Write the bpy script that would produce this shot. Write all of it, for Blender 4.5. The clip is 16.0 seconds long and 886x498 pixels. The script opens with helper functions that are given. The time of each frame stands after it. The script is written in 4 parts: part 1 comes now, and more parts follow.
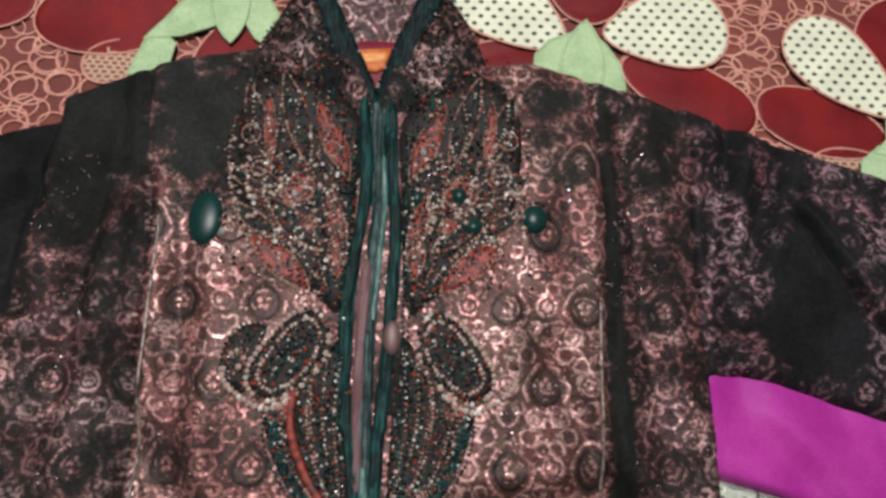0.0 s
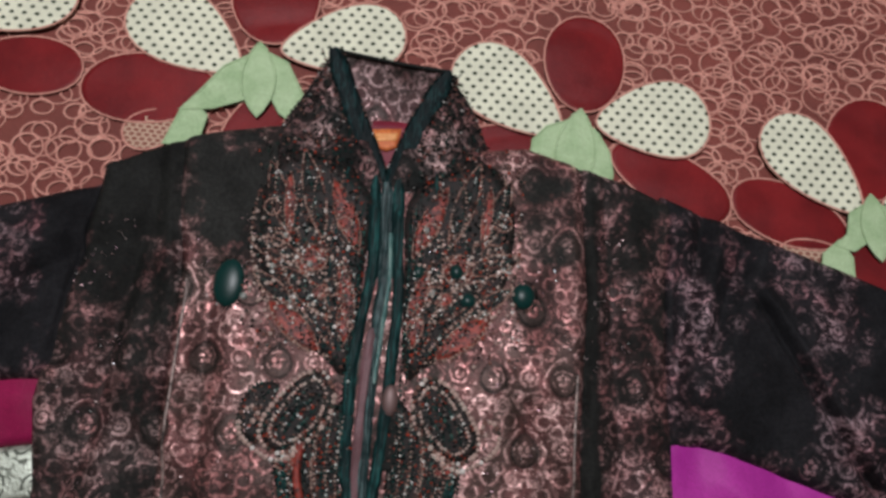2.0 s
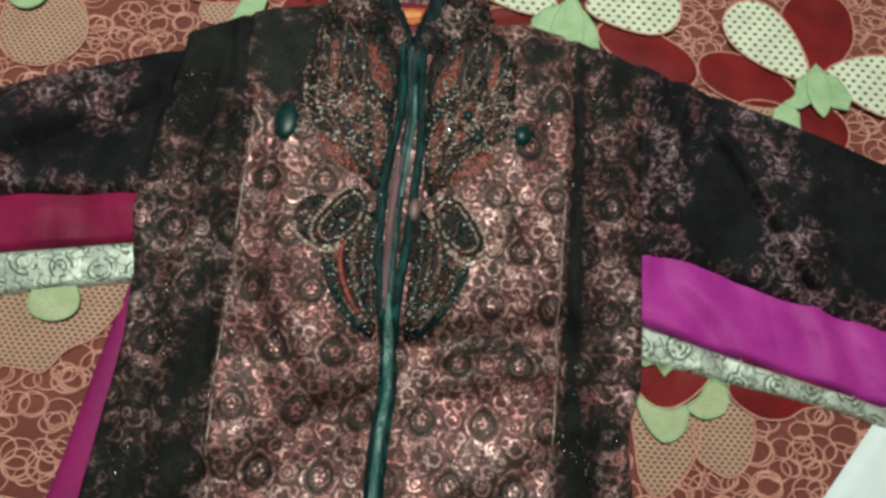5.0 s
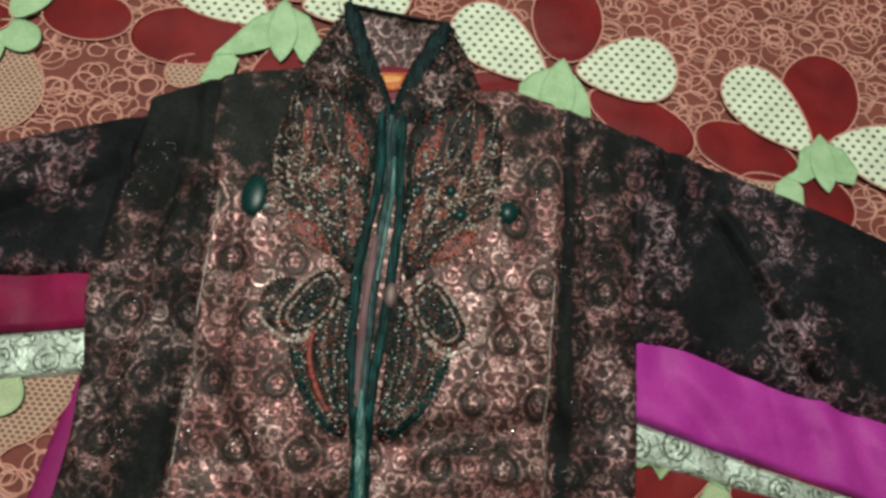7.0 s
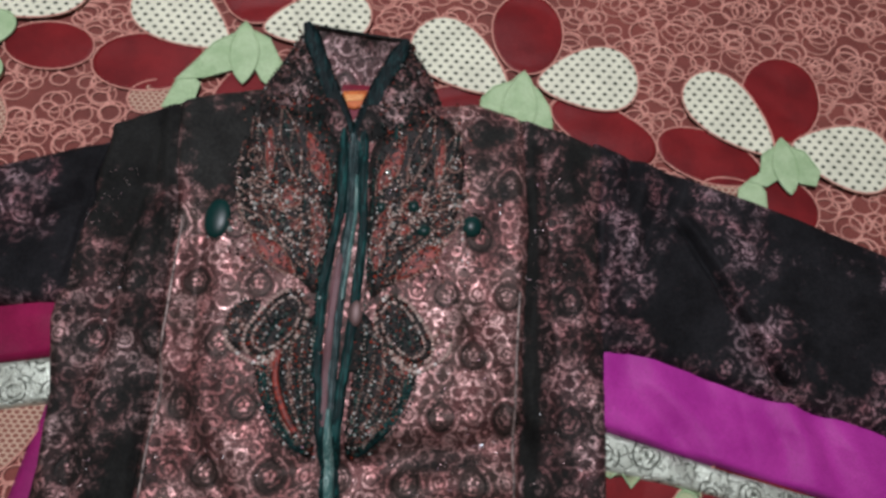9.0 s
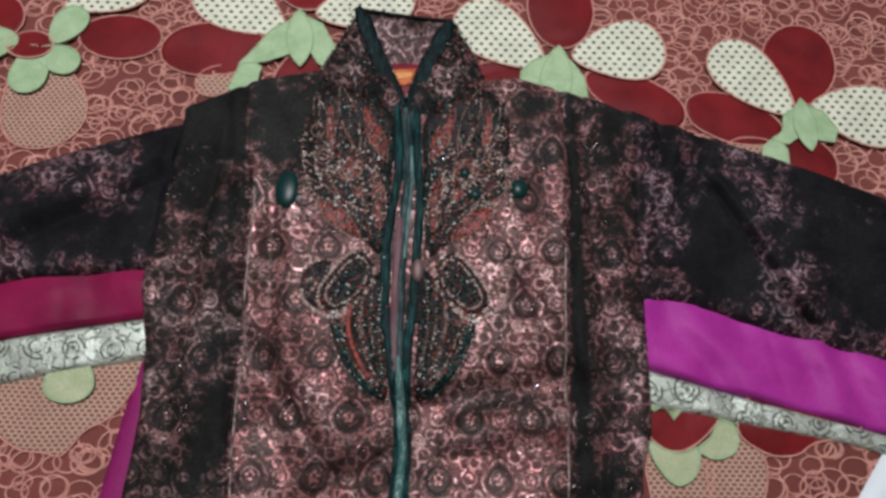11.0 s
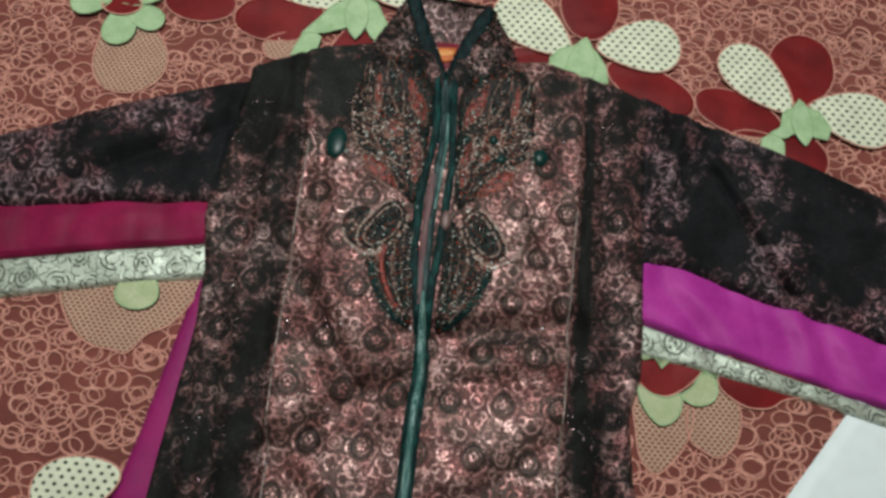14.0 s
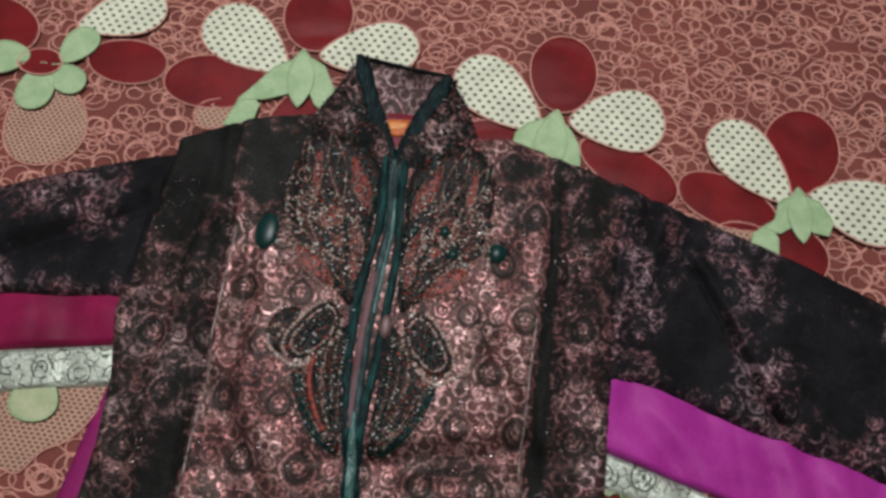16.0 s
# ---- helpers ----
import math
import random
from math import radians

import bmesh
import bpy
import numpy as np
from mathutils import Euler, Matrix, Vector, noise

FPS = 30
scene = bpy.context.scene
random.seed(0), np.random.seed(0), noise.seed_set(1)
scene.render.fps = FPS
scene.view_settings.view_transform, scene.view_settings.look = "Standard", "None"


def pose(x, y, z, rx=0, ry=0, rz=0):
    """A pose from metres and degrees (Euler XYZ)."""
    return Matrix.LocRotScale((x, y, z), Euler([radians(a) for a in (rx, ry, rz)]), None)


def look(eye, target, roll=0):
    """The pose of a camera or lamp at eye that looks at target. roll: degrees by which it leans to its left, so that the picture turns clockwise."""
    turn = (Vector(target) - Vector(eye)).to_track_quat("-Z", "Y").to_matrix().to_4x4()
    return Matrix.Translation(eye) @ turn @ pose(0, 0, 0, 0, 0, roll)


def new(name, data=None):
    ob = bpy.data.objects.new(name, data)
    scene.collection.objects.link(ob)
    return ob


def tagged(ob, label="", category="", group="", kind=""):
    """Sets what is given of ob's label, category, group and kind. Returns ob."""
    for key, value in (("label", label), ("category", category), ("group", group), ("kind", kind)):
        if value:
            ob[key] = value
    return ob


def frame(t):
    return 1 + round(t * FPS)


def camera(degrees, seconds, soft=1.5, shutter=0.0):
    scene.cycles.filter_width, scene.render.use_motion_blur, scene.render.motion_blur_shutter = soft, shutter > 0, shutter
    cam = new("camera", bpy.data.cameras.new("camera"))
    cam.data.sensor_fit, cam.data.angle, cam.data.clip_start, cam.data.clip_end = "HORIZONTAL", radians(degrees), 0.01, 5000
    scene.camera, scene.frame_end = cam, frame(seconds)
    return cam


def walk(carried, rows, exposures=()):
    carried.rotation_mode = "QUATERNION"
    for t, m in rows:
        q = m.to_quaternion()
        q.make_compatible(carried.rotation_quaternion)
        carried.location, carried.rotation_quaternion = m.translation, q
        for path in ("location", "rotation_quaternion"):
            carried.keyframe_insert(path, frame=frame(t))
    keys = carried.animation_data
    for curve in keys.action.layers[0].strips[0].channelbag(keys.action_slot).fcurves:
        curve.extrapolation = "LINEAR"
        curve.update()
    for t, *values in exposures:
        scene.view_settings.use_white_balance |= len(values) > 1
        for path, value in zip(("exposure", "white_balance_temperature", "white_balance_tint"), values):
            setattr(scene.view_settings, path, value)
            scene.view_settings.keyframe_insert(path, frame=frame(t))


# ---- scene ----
cam = camera(66.0, 16.0, soft=3.15)
PATH = [
    (0, (0.0111, -0.0716, 0.4952), (0.0408, 0.0954, -0.0803), 11.22),
    (0.5, (0.0318, -0.0626, 0.5085), (0.0667, 0.1004, -0.0679), 13.62),
    (1, (0.0195, -0.0450, 0.5639), (0.0617, 0.1208, -0.0112), 16.29),
    (1.5, (0.0069, -0.0294, 0.5631), (0.0346, 0.1399, -0.0118), 13.13),
    (2, (0.0085, -0.0243, 0.5683), (0.0363, 0.1344, -0.0097), 13.95),
    (2.5, (0.0095, -0.0655, 0.5721), (0.0395, 0.0766, -0.0101), 15.77),
    (3, (0.0184, -0.1169, 0.5829), (0.0432, 0.0428, 0.0050), 13.23),
    (3.5, (0.0119, -0.1640, 0.5988), (0.0166, -0.0178, 0.0169), 6.17),
    (3.7, (0.0098, -0.1784, 0.6258), (0.0169, -0.0311, 0.0442), 7.48),
    (5.8, (0.0262, -0.2168, 0.6549), (0.0392, -0.0393, 0.0819), 8.64),
    (6, (0.0253, -0.2077, 0.6463), (0.0432, -0.0277, 0.0743), 9.98),
    (6.5, (0.0206, -0.1584, 0.6326), (0.0317, 0.0136, 0.0579), 9.14),
    (7, (0.0281, -0.1380, 0.6248), (0.0434, 0.0395, 0.0519), 9.89),
    (7.5, (0.0330, -0.1369, 0.6204), (0.0531, 0.0466, 0.0495), 9.63),
    (8, (0.0503, -0.1268, 0.6329), (0.0763, 0.0610, 0.0637), 10.66),
    (8.5, (0.0546, -0.1291, 0.6278), (0.0870, 0.0539, 0.0573), 12.77),
    (9, (0.0593, -0.1300, 0.6298), (0.0755, 0.0545, 0.0591), 7.94),
    (9.2, (0.0575, -0.1302, 0.6296), (0.0784, 0.0527, 0.0585), 9.13),
    (11.3, (0.0116, -0.2044, 0.6795), (0.0144, -0.0287, 0.1059), 2.00),
    (11.5, (0.0174, -0.2314, 0.6793), (0.0109, -0.0564, 0.1054), -0.46),
    (12, (0.0447, -0.2753, 0.7006), (0.0324, -0.1072, 0.1248), -0.74),
    (12.5, (0.0518, -0.2799, 0.7093), (0.0350, -0.1026, 0.1363), 0.67),
    (13, (0.0421, -0.2775, 0.7113), (0.0293, -0.1029, 0.1374), 1.09),
    (13.5, (0.0156, -0.2695, 0.7452), (0.0167, -0.0896, 0.1728), 5.76),
    (14, (0.0085, -0.2664, 0.7461), (0.0027, -0.0821, 0.1752), 4.08),
    (14.5, (0.0174, -0.2335, 0.7376), (0.0061, -0.0446, 0.1682), 3.65),
    (15, (0.0451, -0.1807, 0.7169), (0.0283, 0.0013, 0.1454), 0.87),
    (15.5, (0.0672, -0.1498, 0.6974), (0.0462, 0.0318, 0.1259), -0.70),
    (16, (0.0653, -0.1222, 0.6913), (0.0497, 0.0576, 0.1191), 2.37),
]
walk(cam, [(t, look(eye, target, roll)) for t, eye, target, roll in PATH],
     [(0.0, 0.20, 6400, 9), (1.0, -0.06, 6200, 11), (2.0, -0.25, 6200, 13), (3.0, 0.02, 6300, 2), (3.6, 0.10, 6300, -3), (6.0, -0.04, 6400, -12), (7.5, 0.04, 6300, -7), (9.0, -0.15, 6000, 15),
      (11.5, -0.12, 6000, 9), (12.3, -0.14, 6300, 0), (13.0, -0.14, 6400, -2), (14.5, -0.12, 6200, -2), (16.0, -0.25, 6200, 9)])

# ---- world and light ----
world = bpy.data.worlds.new("room_air")
world.use_nodes = True
world.node_tree.nodes["Background"].inputs[0].default_value = (0.9, 0.95, 1.0, 1)
world.node_tree.nodes["Background"].inputs[1].default_value = 0.02
scene.world = world


def area_lamp(name, at, target, size_x, size_y, watts, colour):
    data = bpy.data.lights.new(name, "AREA")
    data.shape, data.size, data.size_y, data.energy, data.color = "RECTANGLE", size_x, size_y, watts, colour
    ob = new(name, data)
    ob.matrix_world = look(at, target)
    return ob


# unseen lamp assumed overhead; its place is set by how the shading falls
area_lamp("unseen_overhead_lamp", (-0.14, 0.50, 1.95), (0.0, 0.0, 0.0), 0.36, 0.18, 40.0, (1.0, 0.975, 0.955))


# ---- materials ----
class Mat:
    """A node material with short ways to add nodes."""

    def __init__(self, name):
        self.m = bpy.data.materials.new(name)
        self.m.use_nodes = True
        self.t = self.m.node_tree
        self.p = self.t.nodes["Principled BSDF"]
        self.co = self.t.nodes.new("ShaderNodeTexCoord").outputs["Object"]

    def put(self, socket, value):
        if hasattr(value, "is_output"):
            self.t.links.new(value, socket)
        else:
            if hasattr(value, "__len__") and len(value) == 3 and socket.type == "RGBA":
                value = (*value, 1)
            socket.default_value = value

    def f(self, op, a, b=0.0, c=0.0):
        n = self.t.nodes.new("ShaderNodeMath")
        n.operation = op
        for s, v in zip(n.inputs, (a, b, c)):
            self.put(s, v)
        return n.outputs[0]

    def mix(self, fac, a, b):
        n = self.t.nodes.new("ShaderNodeMix")
        n.data_type = "RGBA"
        for k, v in ((0, fac), (6, a), (7, b)):
            self.put(n.inputs[k], v)
        return n.outputs[2]

    def noise(self, scale, detail=3.0, rough=0.5, where=None, distort=0.0):
        n = self.t.nodes.new("ShaderNodeTexNoise")
        self.put(n.inputs["Vector"], where or self.co)
        for k, v in (("Scale", scale), ("Detail", detail), ("Roughness", rough), ("Distortion", distort)):
            n.inputs[k].default_value = v
        return n.outputs[0]

    def voronoi(self, scale, feature="F1", where=None, out="Distance"):
        n = self.t.nodes.new("ShaderNodeTexVoronoi")
        n.feature = feature
        self.put(n.inputs["Vector"], where or self.co)
        n.inputs["Scale"].default_value = scale
        return n.outputs[out]

    def step(self, value, lo, hi, to_lo=0.0, to_hi=1.0):
        n = self.t.nodes.new("ShaderNodeMapRange")
        n.interpolation_type = "SMOOTHSTEP"
        for s, v in zip(n.inputs, (value, lo, hi, to_lo, to_hi)):
            self.put(s, v)
        return n.outputs[0]

    def xyz(self, where=None):
        n = self.t.nodes.new("ShaderNodeSeparateXYZ")
        self.put(n.inputs[0], where or self.co)
        return n.outputs

    def shift(self, amount, scale):
        """Coordinates pushed about by a noise."""
        n = self.t.nodes.new("ShaderNodeTexNoise")
        self.put(n.inputs["Vector"], self.co)
        n.inputs["Scale"].default_value = scale
        v = self.t.nodes.new("ShaderNodeVectorMath")
        v.operation = "MULTIPLY_ADD"
        self.put(v.inputs[0], n.outputs["Color"])
        v.inputs[1].default_value = (amount,) * 3
        self.put(v.inputs[2], self.co)
        return v.outputs[0]

    def bump(self, height, strength=0.3, distance=0.001):
        n = self.t.nodes.new("ShaderNodeBump")
        n.inputs["Strength"].default_value, n.inputs["Distance"].default_value = strength, distance
        self.put(n.inputs["Height"], height)
        self.put(self.p.inputs["Normal"], n.outputs[0])

    def set(self, **values):
        for k, v in values.items():
            self.put(self.p.inputs[k.replace("_", " ")], v)
        return self.m


def lattice(m, where, step_x, step_y):
    """Local metres within the cells of a half-drop lattice."""
    x, y, z = m.xyz(where)
    row = m.f("FLOOR", m.f("DIVIDE", y, step_y))
    px = m.f("ADD", m.f("DIVIDE", x, step_x), m.f("MULTIPLY", m.f("FLOORED_MODULO", row, 2.0), 0.5))
    a = m.f("MULTIPLY", m.f("SUBTRACT", m.f("FRACT", px), 0.5), step_x)
    b = m.f("MULTIPLY", m.f("SUBTRACT", m.f("FRACT", m.f("DIVIDE", y, step_y)), 0.5), step_y)
    return a, b


def length(m, a, b):
    return m.f("SQRT", m.f("ADD", m.f("MULTIPLY", a, a), m.f("MULTIPLY", b, b)))


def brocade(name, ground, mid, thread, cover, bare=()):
    """Dark brocade: pointed medallions in half-drop rows, and scrolls of metal thread between them. cover: where the
    scrolls thin out.
    bare: places (x, y, reach x, reach y, how firmly) where the pattern fades into the dark ground, partly to paint in
    the shade of folds."""
    m = Mat(name)
    a, b = lattice(m, m.shift(0.007, 13.0), 0.057, 0.055)
    a = m.f("ABSOLUTE", a)
    grain = m.f("MULTIPLY", m.f("SUBTRACT", m.noise(260.0, 2.0, 0.65), 0.5), 0.0040)

    def times(*some):
        out = some[0]
        for v in some[1:]:
            out = m.f("MULTIPLY", out, v)
        return out

    def most(*some):
        out = some[0]
        for v in some[1:]:
            out = m.f("MAXIMUM", out, v)
        return out

    def without(a, b, share=1.0):
        return times(a, m.f("SUBTRACT", 1.0, times(b, share)))

    def loop(cx, cy, radius, width):
        r = m.f("ADD", length(m, m.f("SUBTRACT", a, cx), m.f("SUBTRACT", b, cy)), grain)
        return m.step(m.f("ABSOLUTE", m.f("SUBTRACT", r, radius)), 0.45 * width, 1.45 * width, 1.0, 0.0)

    # medallion: a drop with a pointed head and a short stem
    neck = m.f("ADD", 1.0, times(m.f("MAXIMUM", b, 0.0), 26.0))
    r = m.f("ADD", length(m, times(a, neck), times(b, 0.90)), times(grain, 0.7))
    stem = times(m.step(a, 0.0007, 0.0026, 1.0, 0.0), m.step(b, 0.011, 0.014), m.step(b, 0.021, 0.025, 1.0, 0.0))
    disc = m.step(r, 0.0112, 0.0128, 1.0, 0.0)
    rim = times(most(times(m.step(r, 0.0094, 0.0108), m.step(r, 0.0114, 0.0130, 1.0, 0.0)), stem), m.step(m.noise(34.0, 3.0, 0.6), 0.36, 0.62, 0.25, 1.0))
    heart = times(most(loop(0.0030, 0.0014, 0.0, 0.0021), loop(0.0016, -0.0030, 0.0, 0.0021), loop(0.0, 0.0046, 0.0, 0.0019)), m.step(m.noise(430.0, 1.0), 0.34, 0.50))
    ring = times(loop(0.0, 0.0, 0.0080, 0.0008), m.step(m.noise(150.0, 2.0), 0.50, 0.60), 0.6)
    # scrolls: a frame round each medallion, pairs of curls under it and a crown between neighbours
    outline = times(m.step(m.f("ABSOLUTE", m.f("SUBTRACT", r, 0.0158)), 0.0006, 0.0021, 1.0, 0.0), m.step(m.noise(120.0, 2.0), 0.40, 0.52))
    scroll = most(outline, loop(0.0088, -0.0212, 0.0058, 0.0014), loop(0.0092, -0.0216, 0.0024, 0.0015), loop(0.0285, 0.0010, 0.0070, 0.0014), loop(0.0285, 0.0010, 0.0024, 0.0018),
                  loop(0.0145, 0.0215, 0.0058, 0.0013), loop(0.0240, 0.0140, 0.0050, 0.0014), loop(0.0205, -0.0145, 0.0040, 0.0014), loop(0.0285, -0.0190, 0.0075, 0.0013),
                  loop(0.0, -0.0250, 0.0036, 0.0014), loop(0.0215, 0.0235, 0.0, 0.0026), loop(0.0030, -0.0195, 0.0, 0.0022))
    broken = m.step(m.noise(150.0, 3.0, 0.7), 0.36, 0.56)
    # random bright flecks put the metal thread's sparkle into the colour
    fleck = times(m.step(m.noise(250.0, 2.0, 0.75), 0.55, 0.66), m.step(m.noise(55.0, 2.0), 0.40, 0.58))
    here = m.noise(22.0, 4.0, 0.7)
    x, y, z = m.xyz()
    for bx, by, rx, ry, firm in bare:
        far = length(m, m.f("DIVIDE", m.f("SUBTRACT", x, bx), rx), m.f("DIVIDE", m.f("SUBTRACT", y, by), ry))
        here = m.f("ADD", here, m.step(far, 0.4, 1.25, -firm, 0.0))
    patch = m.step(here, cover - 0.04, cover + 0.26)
    patchy = m.step(m.noise(17.0, 4.0, 0.65), 0.50, 0.68)
    lines = without(without(most(times(scroll, broken), times(fleck, 0.9)), disc, 0.93), patchy, 0.55)
    metal = times(most(lines, heart, ring), patch)
    rim = times(rim, patch)
    glint = m.step(m.noise(480.0, 2.0, 0.7), 0.30, 0.56, 0.35, 1.0)
    rich = m.mix(m.step(m.noise(24.0, 3.0, 0.6), 0.35, 0.65), (0.82 * thread[0], 0.50 * thread[1], 0.52 * thread[2]), (0.98 * thread[0], 0.96 * thread[1], 0.98 * thread[2]))
    rose = m.mix(m.step(m.noise(15.0, 4.0, 0.65), 0.40, 0.62), mid, (1.25 * mid[0], 0.84 * mid[1], 0.90 * mid[2]))
    weave = m.mix(times(patchy, 0.75), rose, (0.42 * mid[0], 0.58 * mid[1], 0.52 * mid[2]))
    weave = m.mix(times(disc, 0.7), weave, (0.62 * mid[0], 0.76 * mid[1], 0.74 * mid[2]))
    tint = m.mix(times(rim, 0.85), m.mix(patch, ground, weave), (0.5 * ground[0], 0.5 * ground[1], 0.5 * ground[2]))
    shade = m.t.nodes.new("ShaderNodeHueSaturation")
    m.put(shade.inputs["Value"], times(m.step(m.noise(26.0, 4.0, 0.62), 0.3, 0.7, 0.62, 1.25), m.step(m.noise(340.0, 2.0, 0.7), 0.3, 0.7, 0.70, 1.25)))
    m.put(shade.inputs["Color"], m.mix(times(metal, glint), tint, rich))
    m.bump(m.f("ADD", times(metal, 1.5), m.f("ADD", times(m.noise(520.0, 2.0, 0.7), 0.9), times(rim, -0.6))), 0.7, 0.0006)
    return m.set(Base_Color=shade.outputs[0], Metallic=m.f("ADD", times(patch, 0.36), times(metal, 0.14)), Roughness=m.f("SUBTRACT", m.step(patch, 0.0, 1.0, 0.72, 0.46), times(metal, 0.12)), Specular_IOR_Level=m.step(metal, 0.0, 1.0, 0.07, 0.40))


def cloth(name, colour, other, rough=0.75, sheen=0.0, grain=700.0, spots=30.0, metallic=0.0, shine=0.3):
    m = Mat(name)
    tint = m.mix(m.step(m.noise(spots, 4.0, 0.6), 0.3, 0.7), colour, other)
    fine = m.step(m.noise(grain, 2.0, 0.7), 0.3, 0.7, 0.82, 1.08)
    shade = m.t.nodes.new("ShaderNodeHueSaturation")
    m.put(shade.inputs["Value"], fine)
    m.put(shade.inputs["Color"], tint)
    m.bump(m.f("ADD", m.noise(grain, 2.0), m.noise(140.0, 3.0)), 0.4, 0.0008)
    return m.set(Base_Color=shade.outputs[0], Roughness=rough, Sheen_Weight=sheen, Metallic=metallic, Specular_IOR_Level=shine)


def streaked(name, dark, light, rough=0.45, shine=0.2):
    """A ribbon with fine highlight lines painted into its colour along the cloth."""
    m = Mat(name)
    v = m.t.nodes.new("ShaderNodeVectorMath")
    v.operation = "MULTIPLY"
    m.put(v.inputs[0], m.co)
    v.inputs[1].default_value = (1.0, 0.05, 1.0)
    lines = m.noise(520.0, 2.0, 0.6, where=v.outputs[0])
    patchy = m.noise(60.0, 3.0, 0.6)
    tint = m.mix(m.f("MULTIPLY", m.step(lines, 0.46, 0.64), m.step(patchy, 0.3, 0.6)), dark, light)
    m.bump(m.f("ADD", lines, m.noise(120.0, 3.0)), 0.9, 0.0012)
    return m.set(Base_Color=tint, Roughness=rough, Specular_IOR_Level=shine)


def dotted(name, ground, dot, step, radius, stretch=1.0, soft=0.0006):
    m = Mat(name)
    a, b = lattice(m, m.shift(0.004, 25.0), step, step * 0.62)
    r = length(m, a, m.f("MULTIPLY", b, stretch))
    hole = m.step(r, radius - soft, radius + soft, 1.0, 0.0)
    tint = m.mix(m.step(m.noise(40.0, 3.0), 0.3, 0.7), ground, tuple(0.86 * c for c in ground))
    m.bump(m.f("SUBTRACT", m.f("MULTIPLY", m.noise(600.0), 0.5), hole), 0.5, 0.0006)
    return m.set(Base_Color=m.mix(hole, tint, dot), Roughness=0.8, Specular_IOR_Level=0.2)


def silver_brocade(name):
    m = Mat(name)
    wob = m.shift(0.008, 70.0)
    a, b = lattice(m, m.shift(0.010, 30.0), 0.036, 0.030)
    r = length(m, a, b)
    rings = m.step(m.f("SINE", m.f("MULTIPLY", r, 1250.0)), 0.2, 0.8)
    d = m.voronoi(95.0, "DISTANCE_TO_EDGE", where=wob)
    veins = m.step(d, 0.03, 0.10, 1.0, 0.0)
    lines = m.f("MULTIPLY", m.f("MAXIMUM", m.f("MULTIPLY", rings, m.step(r, 0.012, 0.015, 1.0, 0.0)), m.f("MULTIPLY", veins, 0.6)), m.step(m.noise(130.0, 2.0), 0.36, 0.52))
    tint = m.mix(lines, m.mix(m.noise(60.0), (0.40, 0.45, 0.37), (0.66, 0.71, 0.62)), (0.11, 0.125, 0.10))
    m.bump(m.f("SUBTRACT", m.noise(500.0, 2.0), lines), 0.9, 0.0010)
    return m.set(Base_Color=tint, Metallic=0.45, Roughness=0.40)


def bead_mix(name, colours, rough=0.18, metallic=0.5):
    """Glass and metal beads, each bead with its own colour."""
    m = Mat(name)
    g = m.t.nodes.new("ShaderNodeNewGeometry")
    ramp = m.t.nodes.new("ShaderNodeValToRGB")
    ramp.color_ramp.interpolation = "CONSTANT"
    while len(ramp.color_ramp.elements) < len(colours):
        ramp.color_ramp.elements.new(0.5)
    for e, (at, c) in zip(ramp.color_ramp.elements, colours):
        e.position, e.color = at, (*c, 1)
    m.put(ramp.inputs[0], g.outputs["Random Per Island"])
    return m.set(Base_Color=ramp.outputs[0], Roughness=rough, Metallic=metallic)


def plain(name, colour, rough=0.5, metallic=0.0, coat=0.0, shine=0.5, vary=0.8):
    m = Mat(name)
    tint = m.mix(m.step(m.noise(60.0, 4.0), 0.3, 0.7), colour, tuple(vary * c for c in colour))
    m.bump(m.noise(400.0), 0.1, 0.0005)
    return m.set(Base_Color=tint, Roughness=rough, Metallic=metallic, Coat_Weight=coat, Specular_IOR_Level=shine)


# plain shoulder yokes; the last ellipse paints fold shade under the urn
YOKES_AND_FOLD = ((-0.165, 0.185, 0.095, 0.066, 0.27), (0.122, 0.165, 0.034, 0.064, 0.19), (-0.125, 0.138, 0.060, 0.062, 0.20), (0.075, -0.122, 0.055, 0.012, 0.24))
BROCADE = brocade("copper_brocade", (0.019, 0.0195, 0.018), (0.086, 0.054, 0.049), (0.68, 0.440, 0.405), 0.26, YOKES_AND_FOLD)
# long seam strips: dark cloth, with fold shade put into the colour
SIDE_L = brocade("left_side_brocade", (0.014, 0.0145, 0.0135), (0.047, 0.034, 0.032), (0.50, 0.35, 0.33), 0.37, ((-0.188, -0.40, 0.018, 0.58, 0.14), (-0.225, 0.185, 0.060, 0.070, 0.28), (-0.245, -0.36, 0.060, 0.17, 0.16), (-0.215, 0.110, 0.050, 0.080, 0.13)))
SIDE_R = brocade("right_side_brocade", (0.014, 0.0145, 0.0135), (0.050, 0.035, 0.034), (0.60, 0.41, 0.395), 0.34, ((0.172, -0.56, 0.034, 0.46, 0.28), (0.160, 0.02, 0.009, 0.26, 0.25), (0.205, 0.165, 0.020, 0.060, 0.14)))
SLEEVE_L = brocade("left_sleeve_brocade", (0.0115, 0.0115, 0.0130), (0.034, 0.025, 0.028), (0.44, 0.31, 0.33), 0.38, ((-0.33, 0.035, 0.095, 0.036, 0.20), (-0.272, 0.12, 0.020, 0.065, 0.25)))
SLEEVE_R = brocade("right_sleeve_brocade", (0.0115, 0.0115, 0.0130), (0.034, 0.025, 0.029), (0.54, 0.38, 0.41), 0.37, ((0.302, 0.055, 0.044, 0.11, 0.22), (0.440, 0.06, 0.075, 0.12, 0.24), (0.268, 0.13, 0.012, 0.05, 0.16)))
